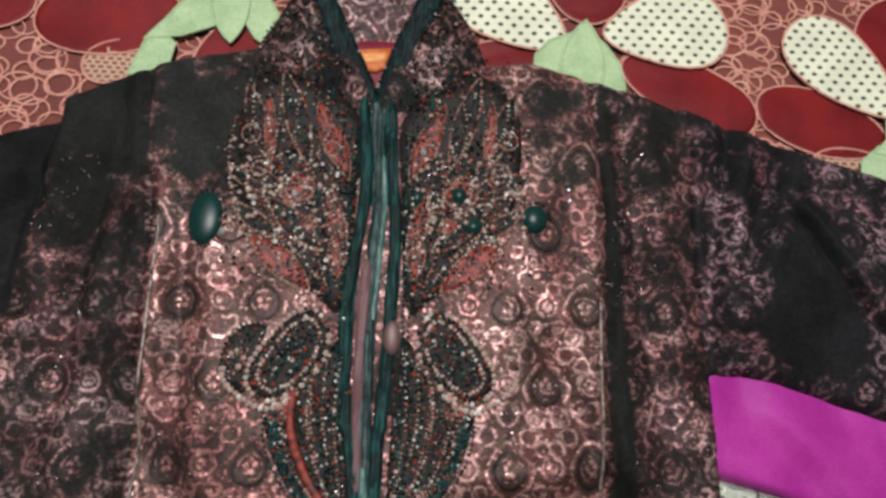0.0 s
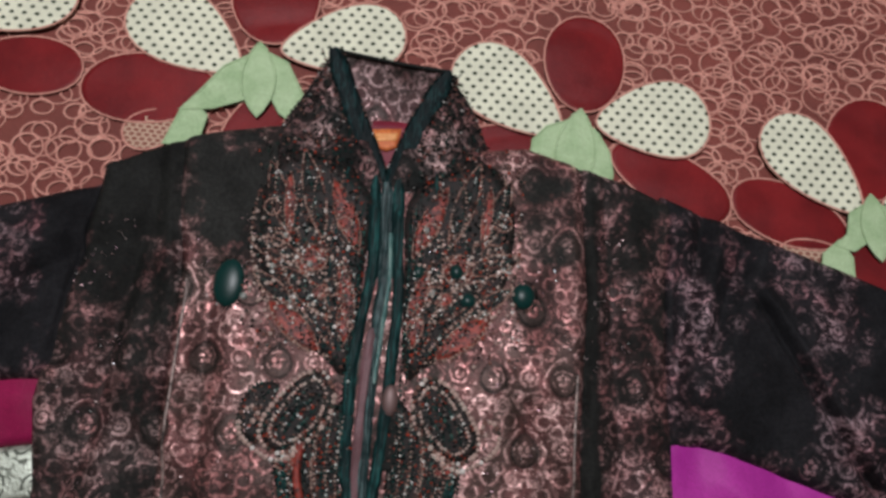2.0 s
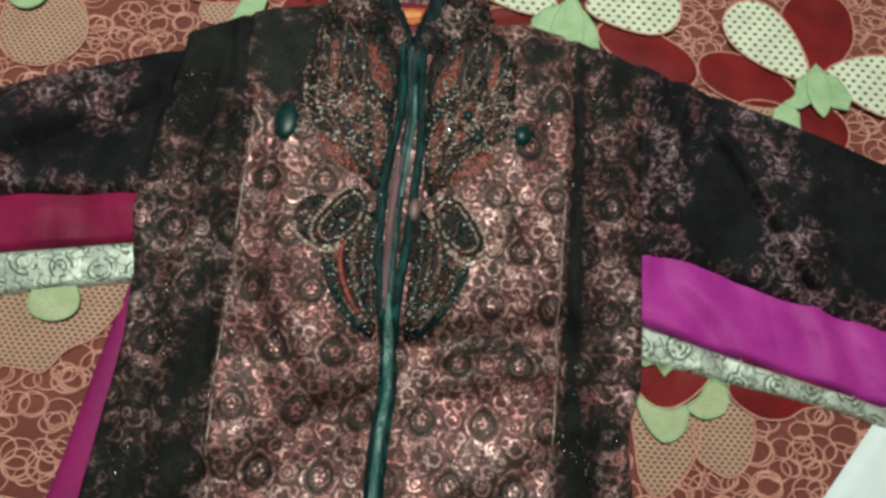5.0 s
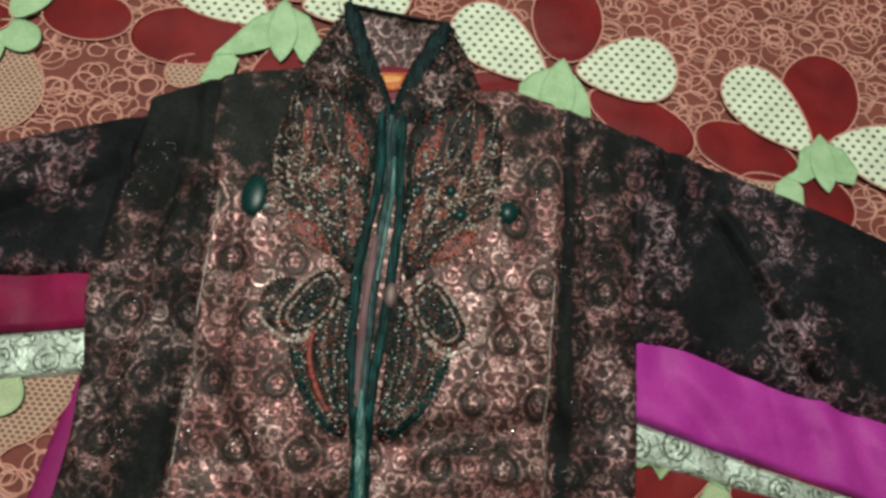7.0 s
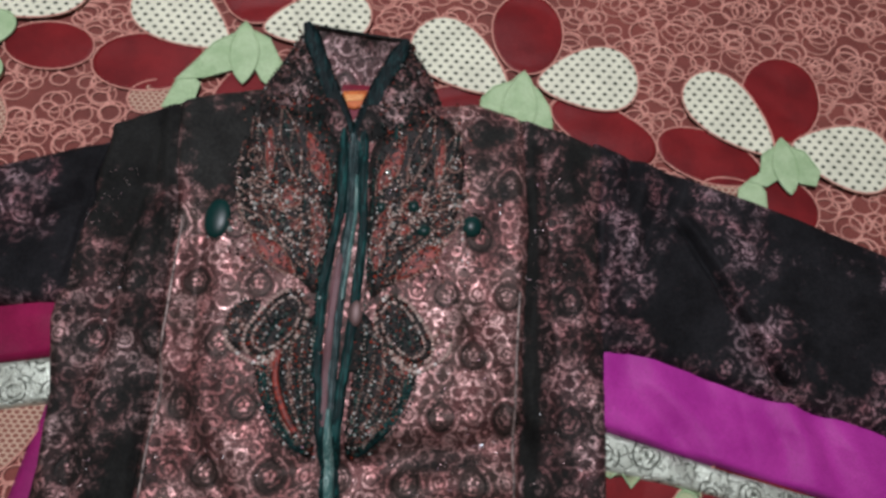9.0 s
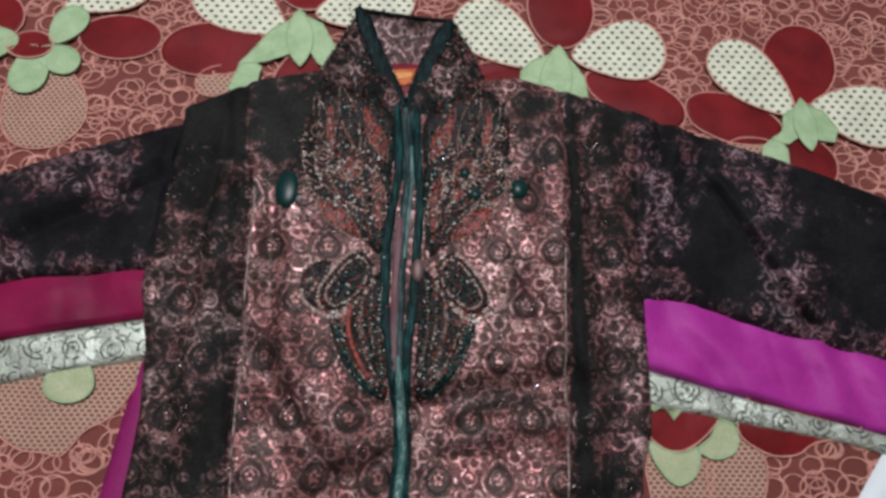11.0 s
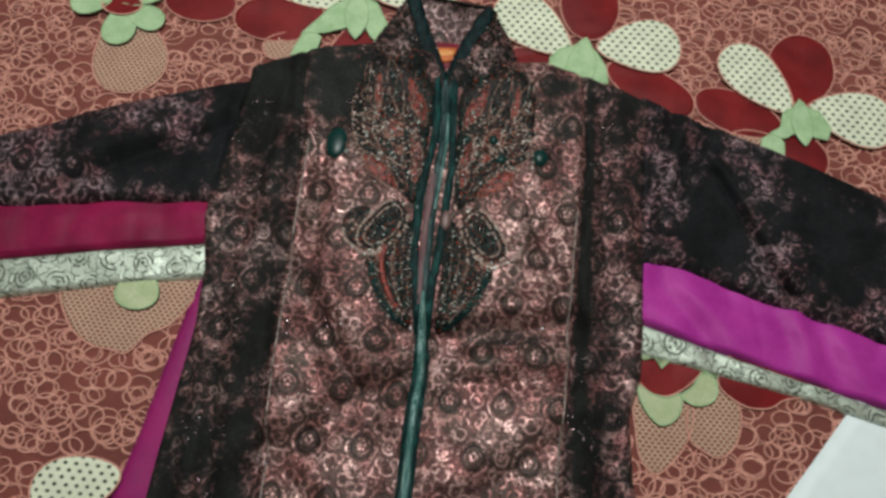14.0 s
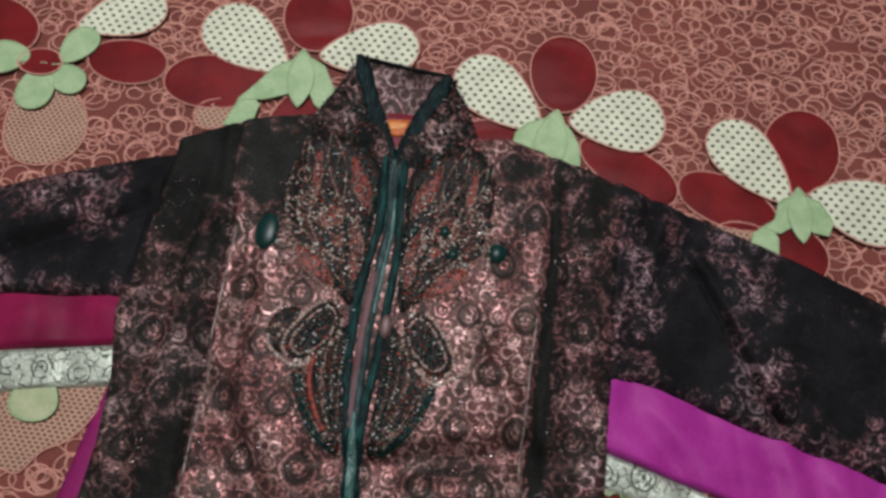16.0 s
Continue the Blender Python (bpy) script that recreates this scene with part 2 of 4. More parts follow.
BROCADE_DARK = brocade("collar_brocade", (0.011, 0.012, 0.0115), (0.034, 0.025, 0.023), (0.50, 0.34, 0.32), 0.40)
COLLAR_INSIDE = brocade("collar_lining_brocade", (0.014, 0.0145, 0.0135), (0.070, 0.048, 0.046), (0.44, 0.31, 0.30), 0.32)
DARK = cloth("plain_dark_cloth", (0.008, 0.010, 0.009), (0.015, 0.015, 0.014), 0.75, shine=0.15)
VELVET = streaked("teal_velvet", (0.0035, 0.014, 0.0145), (0.014, 0.072, 0.068), 0.5, 0.10)
COLLAR_TRIM = streaked("dark_teal_trim", (0.0015, 0.006, 0.007), (0.008, 0.034, 0.035), 0.55, 0.12)
EMBROIDERED = cloth("embroidered_ground", (0.005, 0.009, 0.008), (0.024, 0.013, 0.012), 0.6, spots=240.0, shine=0.2)
ZIP_TAPE = streaked("zip_tape", (0.004, 0.016, 0.017), (0.05, 0.095, 0.095), 0.45, 0.2)
ZIP_EDGE = streaked("zip_edge", (0.044, 0.125, 0.116), (0.29, 0.42, 0.38), 0.38, 0.4)
LINING = cloth("pink_lining", (0.17, 0.085, 0.095), (0.10, 0.05, 0.055), 0.5)
CRIMSON = cloth("crimson_lining", (0.20, 0.012, 0.03), (0.15, 0.01, 0.025), 0.5)
MAGENTA = cloth("magenta_satin", (0.45, 0.040, 0.33), (0.34, 0.018, 0.25), 0.55, 0.0, spots=14.0, shine=0.22)
SKIRT = cloth("plum_satin", (0.30, 0.012, 0.13), (0.22, 0.010, 0.11), 0.5, spots=14.0)
MAGENTA_RED = cloth("crimson_satin", (0.27, 0.007, 0.065), (0.15, 0.005, 0.036), 0.55, 0.0, spots=14.0, shine=0.18)
SILVER = silver_brocade("silver_brocade")
SHEET = cloth("russet_sheet", (0.220, 0.060, 0.047), (0.145, 0.041, 0.033), 0.8, spots=9.0)
CORD = cloth("peach_cord", (0.70, 0.35, 0.28), (0.54, 0.245, 0.195), 0.8, spots=70.0)
SATIN_RED = cloth("red_satin", (0.205, 0.014, 0.016), (0.12, 0.009, 0.011), 0.50, spots=16.0, shine=0.16)
DOTS = dotted("dotted_cream", (0.72, 0.73, 0.57), (0.035, 0.05, 0.03), 0.0112, 0.0022, 1.25)
NET = dotted("fishnet", (0.54, 0.38, 0.28), (0.24, 0.098, 0.072), 0.0066, 0.0025, 1.45)
GREEN = cloth("pale_green_cloth", (0.32, 0.46, 0.25), (0.43, 0.57, 0.34), 0.8, spots=50.0)
PALE_GREEN = cloth("pale_yellow_green_cloth", (0.40, 0.46, 0.26), (0.50, 0.54, 0.34), 0.8, spots=50.0)
RUST = cloth("rust_velvet", (0.34, 0.045, 0.028), (0.020, 0.006, 0.006), 0.5, spots=190.0)
COPPER = cloth("copper_thread", (0.34, 0.16, 0.12), (0.04, 0.02, 0.016), 0.4, spots=130.0, metallic=0.4, shine=0.5)
# near-white shares of the bead mixes put glints into the colour
BEADS = bead_mix("mixed_beads", ((0.0, (0.006, 0.010, 0.010)), (0.46, (0.012, 0.045, 0.040)), (0.64, (0.30, 0.14, 0.11)), (0.78, (0.46, 0.060, 0.028)), (0.90, (0.44, 0.35, 0.32)), (0.965, (0.95, 0.97, 0.95))))
COLLAR_BEADS = bead_mix("collar_beads", ((0.0, (0.006, 0.010, 0.010)), (0.50, (0.012, 0.040, 0.036)), (0.72, (0.22, 0.12, 0.10)), (0.90, (0.24, 0.05, 0.035)), (0.96, (0.62, 0.60, 0.58))))
GOLD_BEADS = bead_mix("gold_beads", ((0.0, (0.46, 0.31, 0.26)), (0.40, (0.20, 0.10, 0.085)), (0.74, (0.55, 0.42, 0.36)), (0.93, (0.9, 0.88, 0.84))), 0.25, 0.45)
PALE_BEADS = bead_mix("pale_beads", ((0.0, (0.58, 0.43, 0.38)), (0.46, (0.22, 0.12, 0.10)), (0.60, (0.64, 0.54, 0.48)), (0.82, (0.06, 0.06, 0.05)), (0.88, (0.92, 0.90, 0.86))), 0.25, 0.4)
GREEN_BEADS = bead_mix("green_beads", ((0.0, (0.008, 0.02, 0.02)), (0.4, (0.012, 0.055, 0.05)), (0.75, (0.05, 0.12, 0.10)), (0.93, (0.6, 0.68, 0.64))), 0.2, 0.3)
GEM = plain("green_glass", (0.003, 0.028, 0.025), 0.34, 0.0, 0.0, 0.22)
CLEAR = plain("pale_stone", (0.55, 0.60, 0.56), 0.08, 0.6, 1.0)
METAL = plain("rose_metal", (0.14, 0.085, 0.08), 0.5, 0.3)
LABEL = cloth("orange_label", (0.72, 0.22, 0.05), (0.50, 0.11, 0.03), 0.5, 0.1, spots=120.0)
LABEL_STRIPE = cloth("pale_orange_weave", (0.85, 0.42, 0.16), (0.72, 0.28, 0.08), 0.5, spots=160.0)
PAPER = plain("white_paper", (0.80, 0.86, 0.88), 0.7, vary=0.96)
WALL = plain("wall_paint", (0.55, 0.52, 0.46), 0.9)
FLOOR = plain("floor_cement", (0.30, 0.27, 0.24), 0.7)
WOOD = plain("bed_wood", (0.14, 0.07, 0.035), 0.5)


# ---- mesh helpers ----
def mesh_object(name, verts, faces, material, parent=None, label="", smooth=True):
    me = bpy.data.meshes.new(name)
    me.from_pydata([tuple(v) for v in verts], [], faces)
    me.materials.append(material)
    if smooth:
        me.polygons.foreach_set("use_smooth", [True] * len(me.polygons))
    me.update()
    ob = new(name, me)
    ob.parent = parent
    return tagged(ob, label)


def thing(name, label, category, at=(0, 0, 0), group="", kind=""):
    ob = new(name)
    ob.empty_display_size = 0.05
    ob.location = at
    return tagged(ob, label, category, group, kind)


def box(name, lo, hi, material, parent=None, label=""):
    bm = bmesh.new()
    bmesh.ops.create_cube(bm, size=1.0)
    for v in bm.verts:
        v.co = [lo[n] + (v.co[n] + 0.5) * (hi[n] - lo[n]) for n in range(3)]
    bmesh.ops.bevel(bm, geom=bm.edges[:], offset=min(0.02, 0.2 * min(h - l for l, h in zip(lo, hi))), segments=2, affect="EDGES")
    me = bpy.data.meshes.new(name)
    bm.to_mesh(me), bm.free()
    me.materials.append(material)
    ob = new(name, me)
    ob.parent = parent
    return tagged(ob, label)


def curve_of(table):
    """A smooth x for a y, from rows of (y, x)."""
    ys, xs = np.array(sorted(table)).T
    return lambda y: np.interp(y, ys, xs)


def bumps(x, y, scale, seed=0.0):
    return noise.noise((x * scale, y * scale, seed))


def sheet_z(x, y):
    z = 0.0034 * bumps(x, y, 5.0, 3.0) + 0.0013 * bumps(x, y, 17.0, 9.0)
    # soft wrinkles that run across the cloth
    w = x * 0.35 + y + 0.06 * bumps(x, y, 3.0, 5.0)
    return z + 0.0012 * math.sin(w * 60.0) * max(0.0, bumps(x, y, 3.5, 7.0))


def segment_far(x, y, a, b):
    """The signed distance to the line a-b, and how far along it lies."""
    dx, dy = b[0] - a[0], b[1] - a[1]
    size = math.hypot(dx, dy)
    along = ((x - a[0]) * dx + (y - a[1]) * dy) / size / size
    side = ((x - a[0]) * -dy + (y - a[1]) * dx) / size
    over = max(0.0, -along, along - 1.0) * size
    return side, over


# folds of the jacket: from, to, depth, width
FOLDS = [
    ((-0.162, -0.080), (-0.080, -0.190), 0.018, 0.017),
    ((0.018, -0.128), (0.108, -0.114), 0.020, 0.016),
    ((-0.125, -0.250), (-0.025, -0.178), 0.018, 0.018),
    ((0.030, -0.180), (0.135, -0.165), 0.008, 0.016),
    ((-0.150, 0.060), (-0.142, -0.075), 0.010, 0.013),
    ((0.115, -0.02), (0.150, -0.10), 0.010, 0.013),
    ((-0.150, -0.27), (-0.095, -0.33), 0.012, 0.014),
    ((0.040, -0.30), (0.110, -0.25), 0.010, 0.016),
    ((-0.215, 0.10), (-0.225, -0.02), 0.009, 0.011),
    ((-0.205, 0.15), (-0.195, 0.06), 0.008, 0.012),
    ((0.175, 0.15), (0.185, -0.02), 0.009, 0.014),
    ((0.311, 0.094), (0.386, -0.036), 0.011, 0.0046),
    ((0.262, 0.170), (0.244, 0.09), 0.011, 0.009),
    ((0.300, 0.150), (0.268, 0.080), 0.009, 0.010),
    ((-0.262, 0.150), (-0.268, 0.06), 0.008, 0.009),
    ((0.236, 0.10), (0.232, 0.0), 0.008, 0.010),
    ((-0.42, 0.012), (-0.285, 0.086), 0.011, 0.014),
    ((0.19, -0.18), (0.185, -0.34), 0.009, 0.014),
    ((-0.235, -0.12), (-0.215, -0.30), 0.010, 0.014),
    ((-0.252, -0.20), (-0.245, -0.36), 0.008, 0.011),
]


def fold_z(x, y):
    z = 0.0
    for a, b, depth, width in FOLDS:
        side, over = segment_far(x, y, a, b)
        if abs(side) < 5 * width and over < 10 * width:
            fade = math.exp(-((over / (4 * width)) ** 2))
            z += fade * depth * (0.45 * math.exp(-(((side - 1.5 * width) / width) ** 2)) - math.exp(-((abs(side) / width) ** 1.4)))
    return z


princess_l = curve_of([(0.235, -0.195), (0.13, -0.183), (0.08, -0.174), (-0.06, -0.173), (-0.18, -0.170), (-0.33, -0.159), (-0.95, -0.17)])
princess_r = curve_of([(0.235, 0.148), (0.185, 0.151), (0.075, 0.158), (-0.03, 0.153), (-0.15, 0.152), (-0.26, 0.146), (-0.95, 0.16)])
edge_l = curve_of([(0.19, -0.257), (0.05, -0.272), (-0.002, -0.276), (-0.066, -0.264), (-0.128, -0.260), (-0.19, -0.265), (-0.25, -0.269), (-0.345, -0.275), (-0.95, -0.34)])
edge_r = curve_of([(0.19, 0.238), (0.11, 0.231), (-0.03, 0.232), (-0.143, 0.229), (-0.19, 0.216), (-0.256, 0.222), (-0.3, 0.235), (-0.95, 0.29)])
top_y = curve_of([(-0.257, 0.183), (-0.186, 0.214), (-0.116, 0.230), (-0.062, 0.236), (-0.018, 0.184), (0.028, 0.236), (0.071, 0.223), (0.102, 0.228), (0.179, 0.208), (0.238, 0.185)])
zip_x = curve_of([(0.2, -0.017), (0.093, -0.011), (0.023, -0.016), (-0.056, -0.017), (-0.118, -0.013), (-0.171, -0.009), (-0.223, -0.012), (-0.319, -0.012), (-0.95, -0.03)])


def jacket_z(x, y):
    """The height of the jacket's front where it lies."""
    z = 0.014 + 0.0050 * bumps(x, y, 10.0, 1.0) + 0.0026 * bumps(x, 0.7 * y, 26.0, 6.0) + 0.0012 * bumps(x, y, 52.0, 2.0) + fold_z(x, y)
    for seam in (princess_l, princess_r):
        z -= 0.006 * math.exp(-(((x - seam(y)) / 0.005) ** 2))
    outer = max(princess_l(y) - x, x - princess_r(y), 0.0)
    z += 0.009 - 0.005 * min(1.0, outer / 0.05)
    least = sheet_z(x, y) + 0.0065
    return z if z > least + 0.003 else least + 0.003 * math.exp((z - least - 0.003) / 0.003)


def grid_patch(name, place, nu, nv, material, parent, label="", rim=0.010, sides=(1, 1, 1, 1), lift=0.0, foot=True):
    """A piece of cloth over u and v from 0 to 1. place gives x, y and z. Its free sides (left, right, low, high) curl down to the sheet."""
    verts, faces = [], []
    for j in range(nv + 1):
        for i in range(nu + 1):
            verts.append(place(i / nu, j / nv))
    pts = np.array(verts)
    grid = pts.reshape(nv + 1, nu + 1, 3)
    near = np.full((nv + 1, nu + 1), 9.0)
    for k, line in enumerate((grid[:, :1], grid[:, -1:], grid[:1], grid[-1:])):
        if sides[k]:
            near = np.minimum(near, np.linalg.norm((grid - line)[..., :2], axis=-1))
    for j in range(nv + 1):
        for i in range(nu + 1):
            d = min(1.0, near[j, i] / rim)
            low = sheet_z(grid[j, i, 0], grid[j, i, 1]) + 0.0015
            grid[j, i, 2] = low + (grid[j, i, 2] + lift - low) * math.sqrt(max(0.0, 1 - (1 - d) ** 2))
    verts = [tuple(v) for v in grid.reshape(-1, 3)]
    w = nu + 1
    faces = [(j * w + i, j * w + i + 1, (j + 1) * w + i + 1, (j + 1) * w + i) for j in range(nv) for i in range(nu)]
    if foot:
        ring = [i for i in range(w)] + [j * w + nu for j in range(1, nv + 1)] + [nv * w + i for i in range(nu - 1, -1, -1)] + [j * w for j in range(nv - 1, 0, -1)]
        base = len(verts)
        verts += [(verts[i][0], verts[i][1], verts[i][2] - 0.0015) for i in ring]
        n = len(ring)
        faces += [(ring[k], base + k, base + (k + 1) % n, ring[(k + 1) % n]) for k in range(n)]
    return mesh_object(name, verts, faces, material, parent, label)


def spline(points, steps=10, closed=False):
    """Points on a smooth line through the given ones."""
    pts = [Vector(p) for p in points]
    n, out = len(pts), []
    for i in range(n if closed else n - 1):
        p0, p1, p2, p3 = (pts[(i + k) % n] if closed else pts[min(max(i + k, 0), n - 1)] for k in (-1, 0, 1, 2))
        for s in range(steps):
            t = s / steps
            out.append(0.5 * ((2 * p1) + (p2 - p0) * t + (2 * p0 - 5 * p1 + 4 * p2 - p3) * t * t + (3 * p1 - p0 - 3 * p2 + p3) * t ** 3))
    return out if closed else out + [pts[-1]]


def tube(line, radius, verts, faces, closed=False, sides=5, flat=1.0):
    """Adds a cord along a line of 3D points."""
    base, n = len(verts), len(line)
    for i, p in enumerate(line):
        a, b = (line[i - 1], line[(i + 1) % n]) if closed else (line[max(i - 1, 0)], line[min(i + 1, n - 1)])
        tx, ty = b[0] - a[0], b[1] - a[1]
        size = math.hypot(tx, ty) or 1.0
        nx, ny = -ty / size, tx / size
        for k in range(sides):
            c, s = math.cos(2 * math.pi * k / sides), math.sin(2 * math.pi * k / sides)
            verts.append((p[0] + nx * c * radius, p[1] + ny * c * radius, p[2] + s * radius * flat))
    for i in range(n if closed else n - 1):
        for k in range(sides):
            a, b = base + i * sides, base + (i + 1) % n * sides
            faces.append((a + k, a + (k + 1) % sides, b + (k + 1) % sides, b + k))


def cord(name, line, radius, material, parent, label="", closed=False, flat=1.0):
    verts, faces = [], []
    tube(line, radius, verts, faces, closed, 6, flat)
    return mesh_object(name, verts, faces, material, parent, label)


def ribbon(name, line, half, material, parent, label="", thick=0.002, crumple=0.0006, seed=0.0):
    """A flat band of cloth along a line, with a turned edge and small crumples."""
    verts, faces, n, w = [], [], len(line), 8
    for i, p in enumerate(line):
        a, b = line[max(i - 1, 0)], line[min(i + 1, n - 1)]
        tx, ty = b[0] - a[0], b[1] - a[1]
        size = math.hypot(tx, ty) or 1.0
        wide = half * (1 + 0.12 * noise.noise((i * 0.23, seed, 4.0))) * min(1.0, 0.55 + 0.15 * min(i, n - 1 - i))
        for k in range(w + 1):
            u = 2 * k / w - 1
            x, y = p[0] - ty / size * u * wide, p[1] + tx / size * u * wide
            z = p[2] + thick * (1 - u ** 4) - 0.0012 * u ** 4 + crumple * noise.noise((x * 220.0, y * 70.0, seed)) + 0.6 * crumple * math.sin(u * 7.0 + i * 0.15)
            verts.append((x, y, z))
    for i in range(n - 1):
        for k in range(w):
            a = i * (w + 1) + k
            faces.append((a, a + 1, a + w + 2, a + w + 1))
    return mesh_object(name, verts, faces, material, parent, label)


def add_bead(p, r, verts, faces, tall=0.8):
    base = len(verts)
    turn = random.random() * 3
    verts.append((p[0], p[1], p[2] + r * tall))
    for k in range(5):
        a = turn + k * 2 * math.pi / 5
        verts.append((p[0] + r * math.cos(a), p[1] + r * math.sin(a), p[2] + 0.1 * r))
    verts.append((p[0], p[1], p[2] - r * tall))
    for k in range(5):
        a, b = base + 1 + k, base + 1 + (k + 1) % 5
        faces.extend(((base, a, b), (base + 6, b, a)))


def inside(x, y, poly):
    hit = False
    for (x0, y0), (x1, y1) in zip(poly, poly[-1:] + poly[:-1]):
        if (y0 > y) != (y1 > y) and x < (x1 - x0) * (y - y0) / (y1 - y0) + x0:
            hit = not hit
    return hit


def flat_patch(name, outline, height, material, parent, label="", rings=4, thick=0.0008, dome=0.0):
    """A flat cut piece lying on height(x, y), with a thin turned edge."""
    cx, cy = sum(p[0] for p in outline) / len(outline), sum(p[1] for p in outline) / len(outline)
    n, verts, faces = len(outline), [(cx, cy, height(cx, cy) + thick + dome)], []
    for r in range(1, rings + 1):
        s = r / rings
        for x, y in outline:
            px, py = cx + (x - cx) * s, cy + (y - cy) * s
            verts.append((px, py, height(px, py) + thick + dome * (1 - s * s)))
    for x, y in outline:
        verts.append((x, y, height(x, y) - 0.0012))
    for k in range(n):
        faces.append((0, 1 + k, 1 + (k + 1) % n))
        for r in range(rings):
            a, b = 1 + r * n, 1 + (r + 1) * n
            faces.append((a + k, b + k, b + (k + 1) % n, a + (k + 1) % n))
    return mesh_object(name, verts, faces, material, parent, label)


def egg(cx, cy, a, b, degrees, count=28, point=0.28):
    """An egg outline with its broad end at the angle given."""
    c, s = math.cos(radians(degrees)), math.sin(radians(degrees))
    out = []
    for k in range(count):
        t = 2 * math.pi * k / count
        u, v = a * math.cos(t), b * math.sin(t) * (1 + point * math.cos(t))
        out.append((cx + u * c - v * s, cy + u * s + v * c))
    return out


def blade(x0, y0, x1, y1, width, count=12):
    """A leaf outline from one tip to the other."""
    dx, dy = x1 - x0, y1 - y0
    size = math.hypot(dx, dy)
    nx, ny = -dy / size, dx / size
    out = []
    for k in range(count + 1):
        t = k / count
        w = width * math.sin(math.pi * t) ** 0.8
        out.append((x0 + dx * t + nx * w, y0 + dy * t + ny * w))
    for k in range(count - 1, 0, -1):
        t = k / count
        w = width * math.sin(math.pi * t) ** 0.8
        out.append((x0 + dx * t - nx * w, y0 + dy * t - ny * w))
    return out


# ---- the room ----
# unseen floor, ceiling and walls, added to close the place for the light
ROOM = 1.9
tagged(box("floor", (-ROOM, -ROOM, -0.62), (ROOM, ROOM, -0.52), FLOOR), "plain grey cement floor, added unseen under the bed", "floor", kind="structure")
tagged(box("ceiling", (-ROOM, -ROOM, 2.08), (ROOM, ROOM, 2.18), WALL), "plain pale painted ceiling, added unseen to bounce the light", "ceiling", kind="structure")
for name, lo, hi in (
    ("wall_north", (-ROOM, ROOM, -0.52), (ROOM, ROOM + 0.1, 2.08)),
    ("wall_south", (-ROOM, -ROOM - 0.1, -0.52), (ROOM, -ROOM, 2.08)),
    ("wall_east", (ROOM, -ROOM, -0.52), (ROOM + 0.1, ROOM, 2.08)),
    ("wall_west", (-ROOM - 0.1, -ROOM, -0.52), (-ROOM, ROOM, 2.08)),
):
    tagged(box(name, lo, hi, WALL), "plain pale painted wall, added unseen to close the room", "wall", kind="structure")

bed = thing("bed", "low wooden bed with a thick mattress", "bed", (0, -0.1, -0.52))
for name, lo, hi, m in (
    ("bed_frame", (-1.0, -1.12, -0.40), (1.0, 0.92, -0.22), WOOD),
    ("mattress", (-0.98, -1.10, -0.22), (0.98, 0.90, -0.012), CORD),
):
    ob = box(name, lo, hi, m, bed)
    ob.matrix_parent_inverse = Matrix.Translation((0, 0.1, 0.52))
for sx in (-0.93, 0.93):
    for sy in (-1.05, 0.85):
        ob = box("leg", (sx - 0.04, sy - 0.04, -0.52), (sx + 0.04, sy + 0.04, -0.40), WOOD, bed)
        ob.matrix_parent_inverse = Matrix.Translation((0, 0.1, 0.52))

# ---- the bedsheet ----
sheet = thing("bedsheet", "russet bedsheet with peach ring embroidery and flower patches", "bedsheet")


def sheet_place(u, v):
    x, y = -1.0 + 2.0 * u, -1.12 + 2.04 * v
    return x, y, sheet_z(x, y)


grid_patch("cloth", sheet_place, 200, 204, SHEET, sheet, "russet cotton cloth", rim=0.001, sides=(0, 0, 0, 0))

PETALS = []


def petal(kind, outline, lift=0.0, name="petal"):
    lift += {"red": 0.0012, "net": 0.0012, "dots": 0.0046, "green": 0.0052, "pale": 0.0048}[kind]
    material, label = {
        "red": (SATIN_RED, "dark red satin petal"), "dots": (DOTS, "cream petal with small dark dots"),
        "net": (NET, "beige fishnet petal"), "green": (GREEN, "pale green leaf patch"), "pale": (PALE_GREEN, "pale yellow green scalloped patch"),
    }[kind]
    PETALS.append(outline)
    on = (lambda x, y: sheet_z(x, y) + lift + 0.0046 * abs(bumps(0.5 * x + 0.5 * y, 1.5 * y - 0.3 * x, 15.0, 4.0)) ** 0.8) if kind == "red" else (lambda x, y: sheet_z(x, y) + lift)
    ob = flat_patch("leaf" if kind in ("green", "pale") else name, outline, on, material, sheet, label, 11, 0.0010, 0.0002)
    edge = [(x, y, on(x, y) + 0.0011) for x, y in outline]
    cord("piping", edge, 0.0010, GREEN if kind in ("green", "pale") else CORD, ob, "thin sewn edge cord", True, 0.7)


# flower by the collar
petal("red", egg(-0.135, 0.360, 0.047, 0.041, 95, point=0.05))
petal("red", egg(-0.235, 0.259, 0.060, 0.034, 183, point=0.10))
petal("red", egg(-0.140, 0.226, 0.045, 0.024, 250, point=0.10))
petal("net", egg(-0.222, 0.222, 0.030, 0.018, 205))
petal("dots", egg(-0.210, 0.316, 0.060, 0.036, 148, point=0.40), 0.0006)
petal("dots", egg(-0.068, 0.322, 0.058, 0.033, 15, point=0.40), 0.0006)
petal("green", [(-0.213, 0.205), (-0.203, 0.240), (-0.188, 0.243), (-0.180, 0.236), (-0.184, 0.205)], 0.0010)
petal("green", [(-0.205, 0.239), (-0.190, 0.258), (-0.172, 0.285), (-0.150, 0.299), (-0.132, 0.300), (-0.136, 0.275), (-0.150, 0.254), (-0.176, 0.243)], 0.0012)
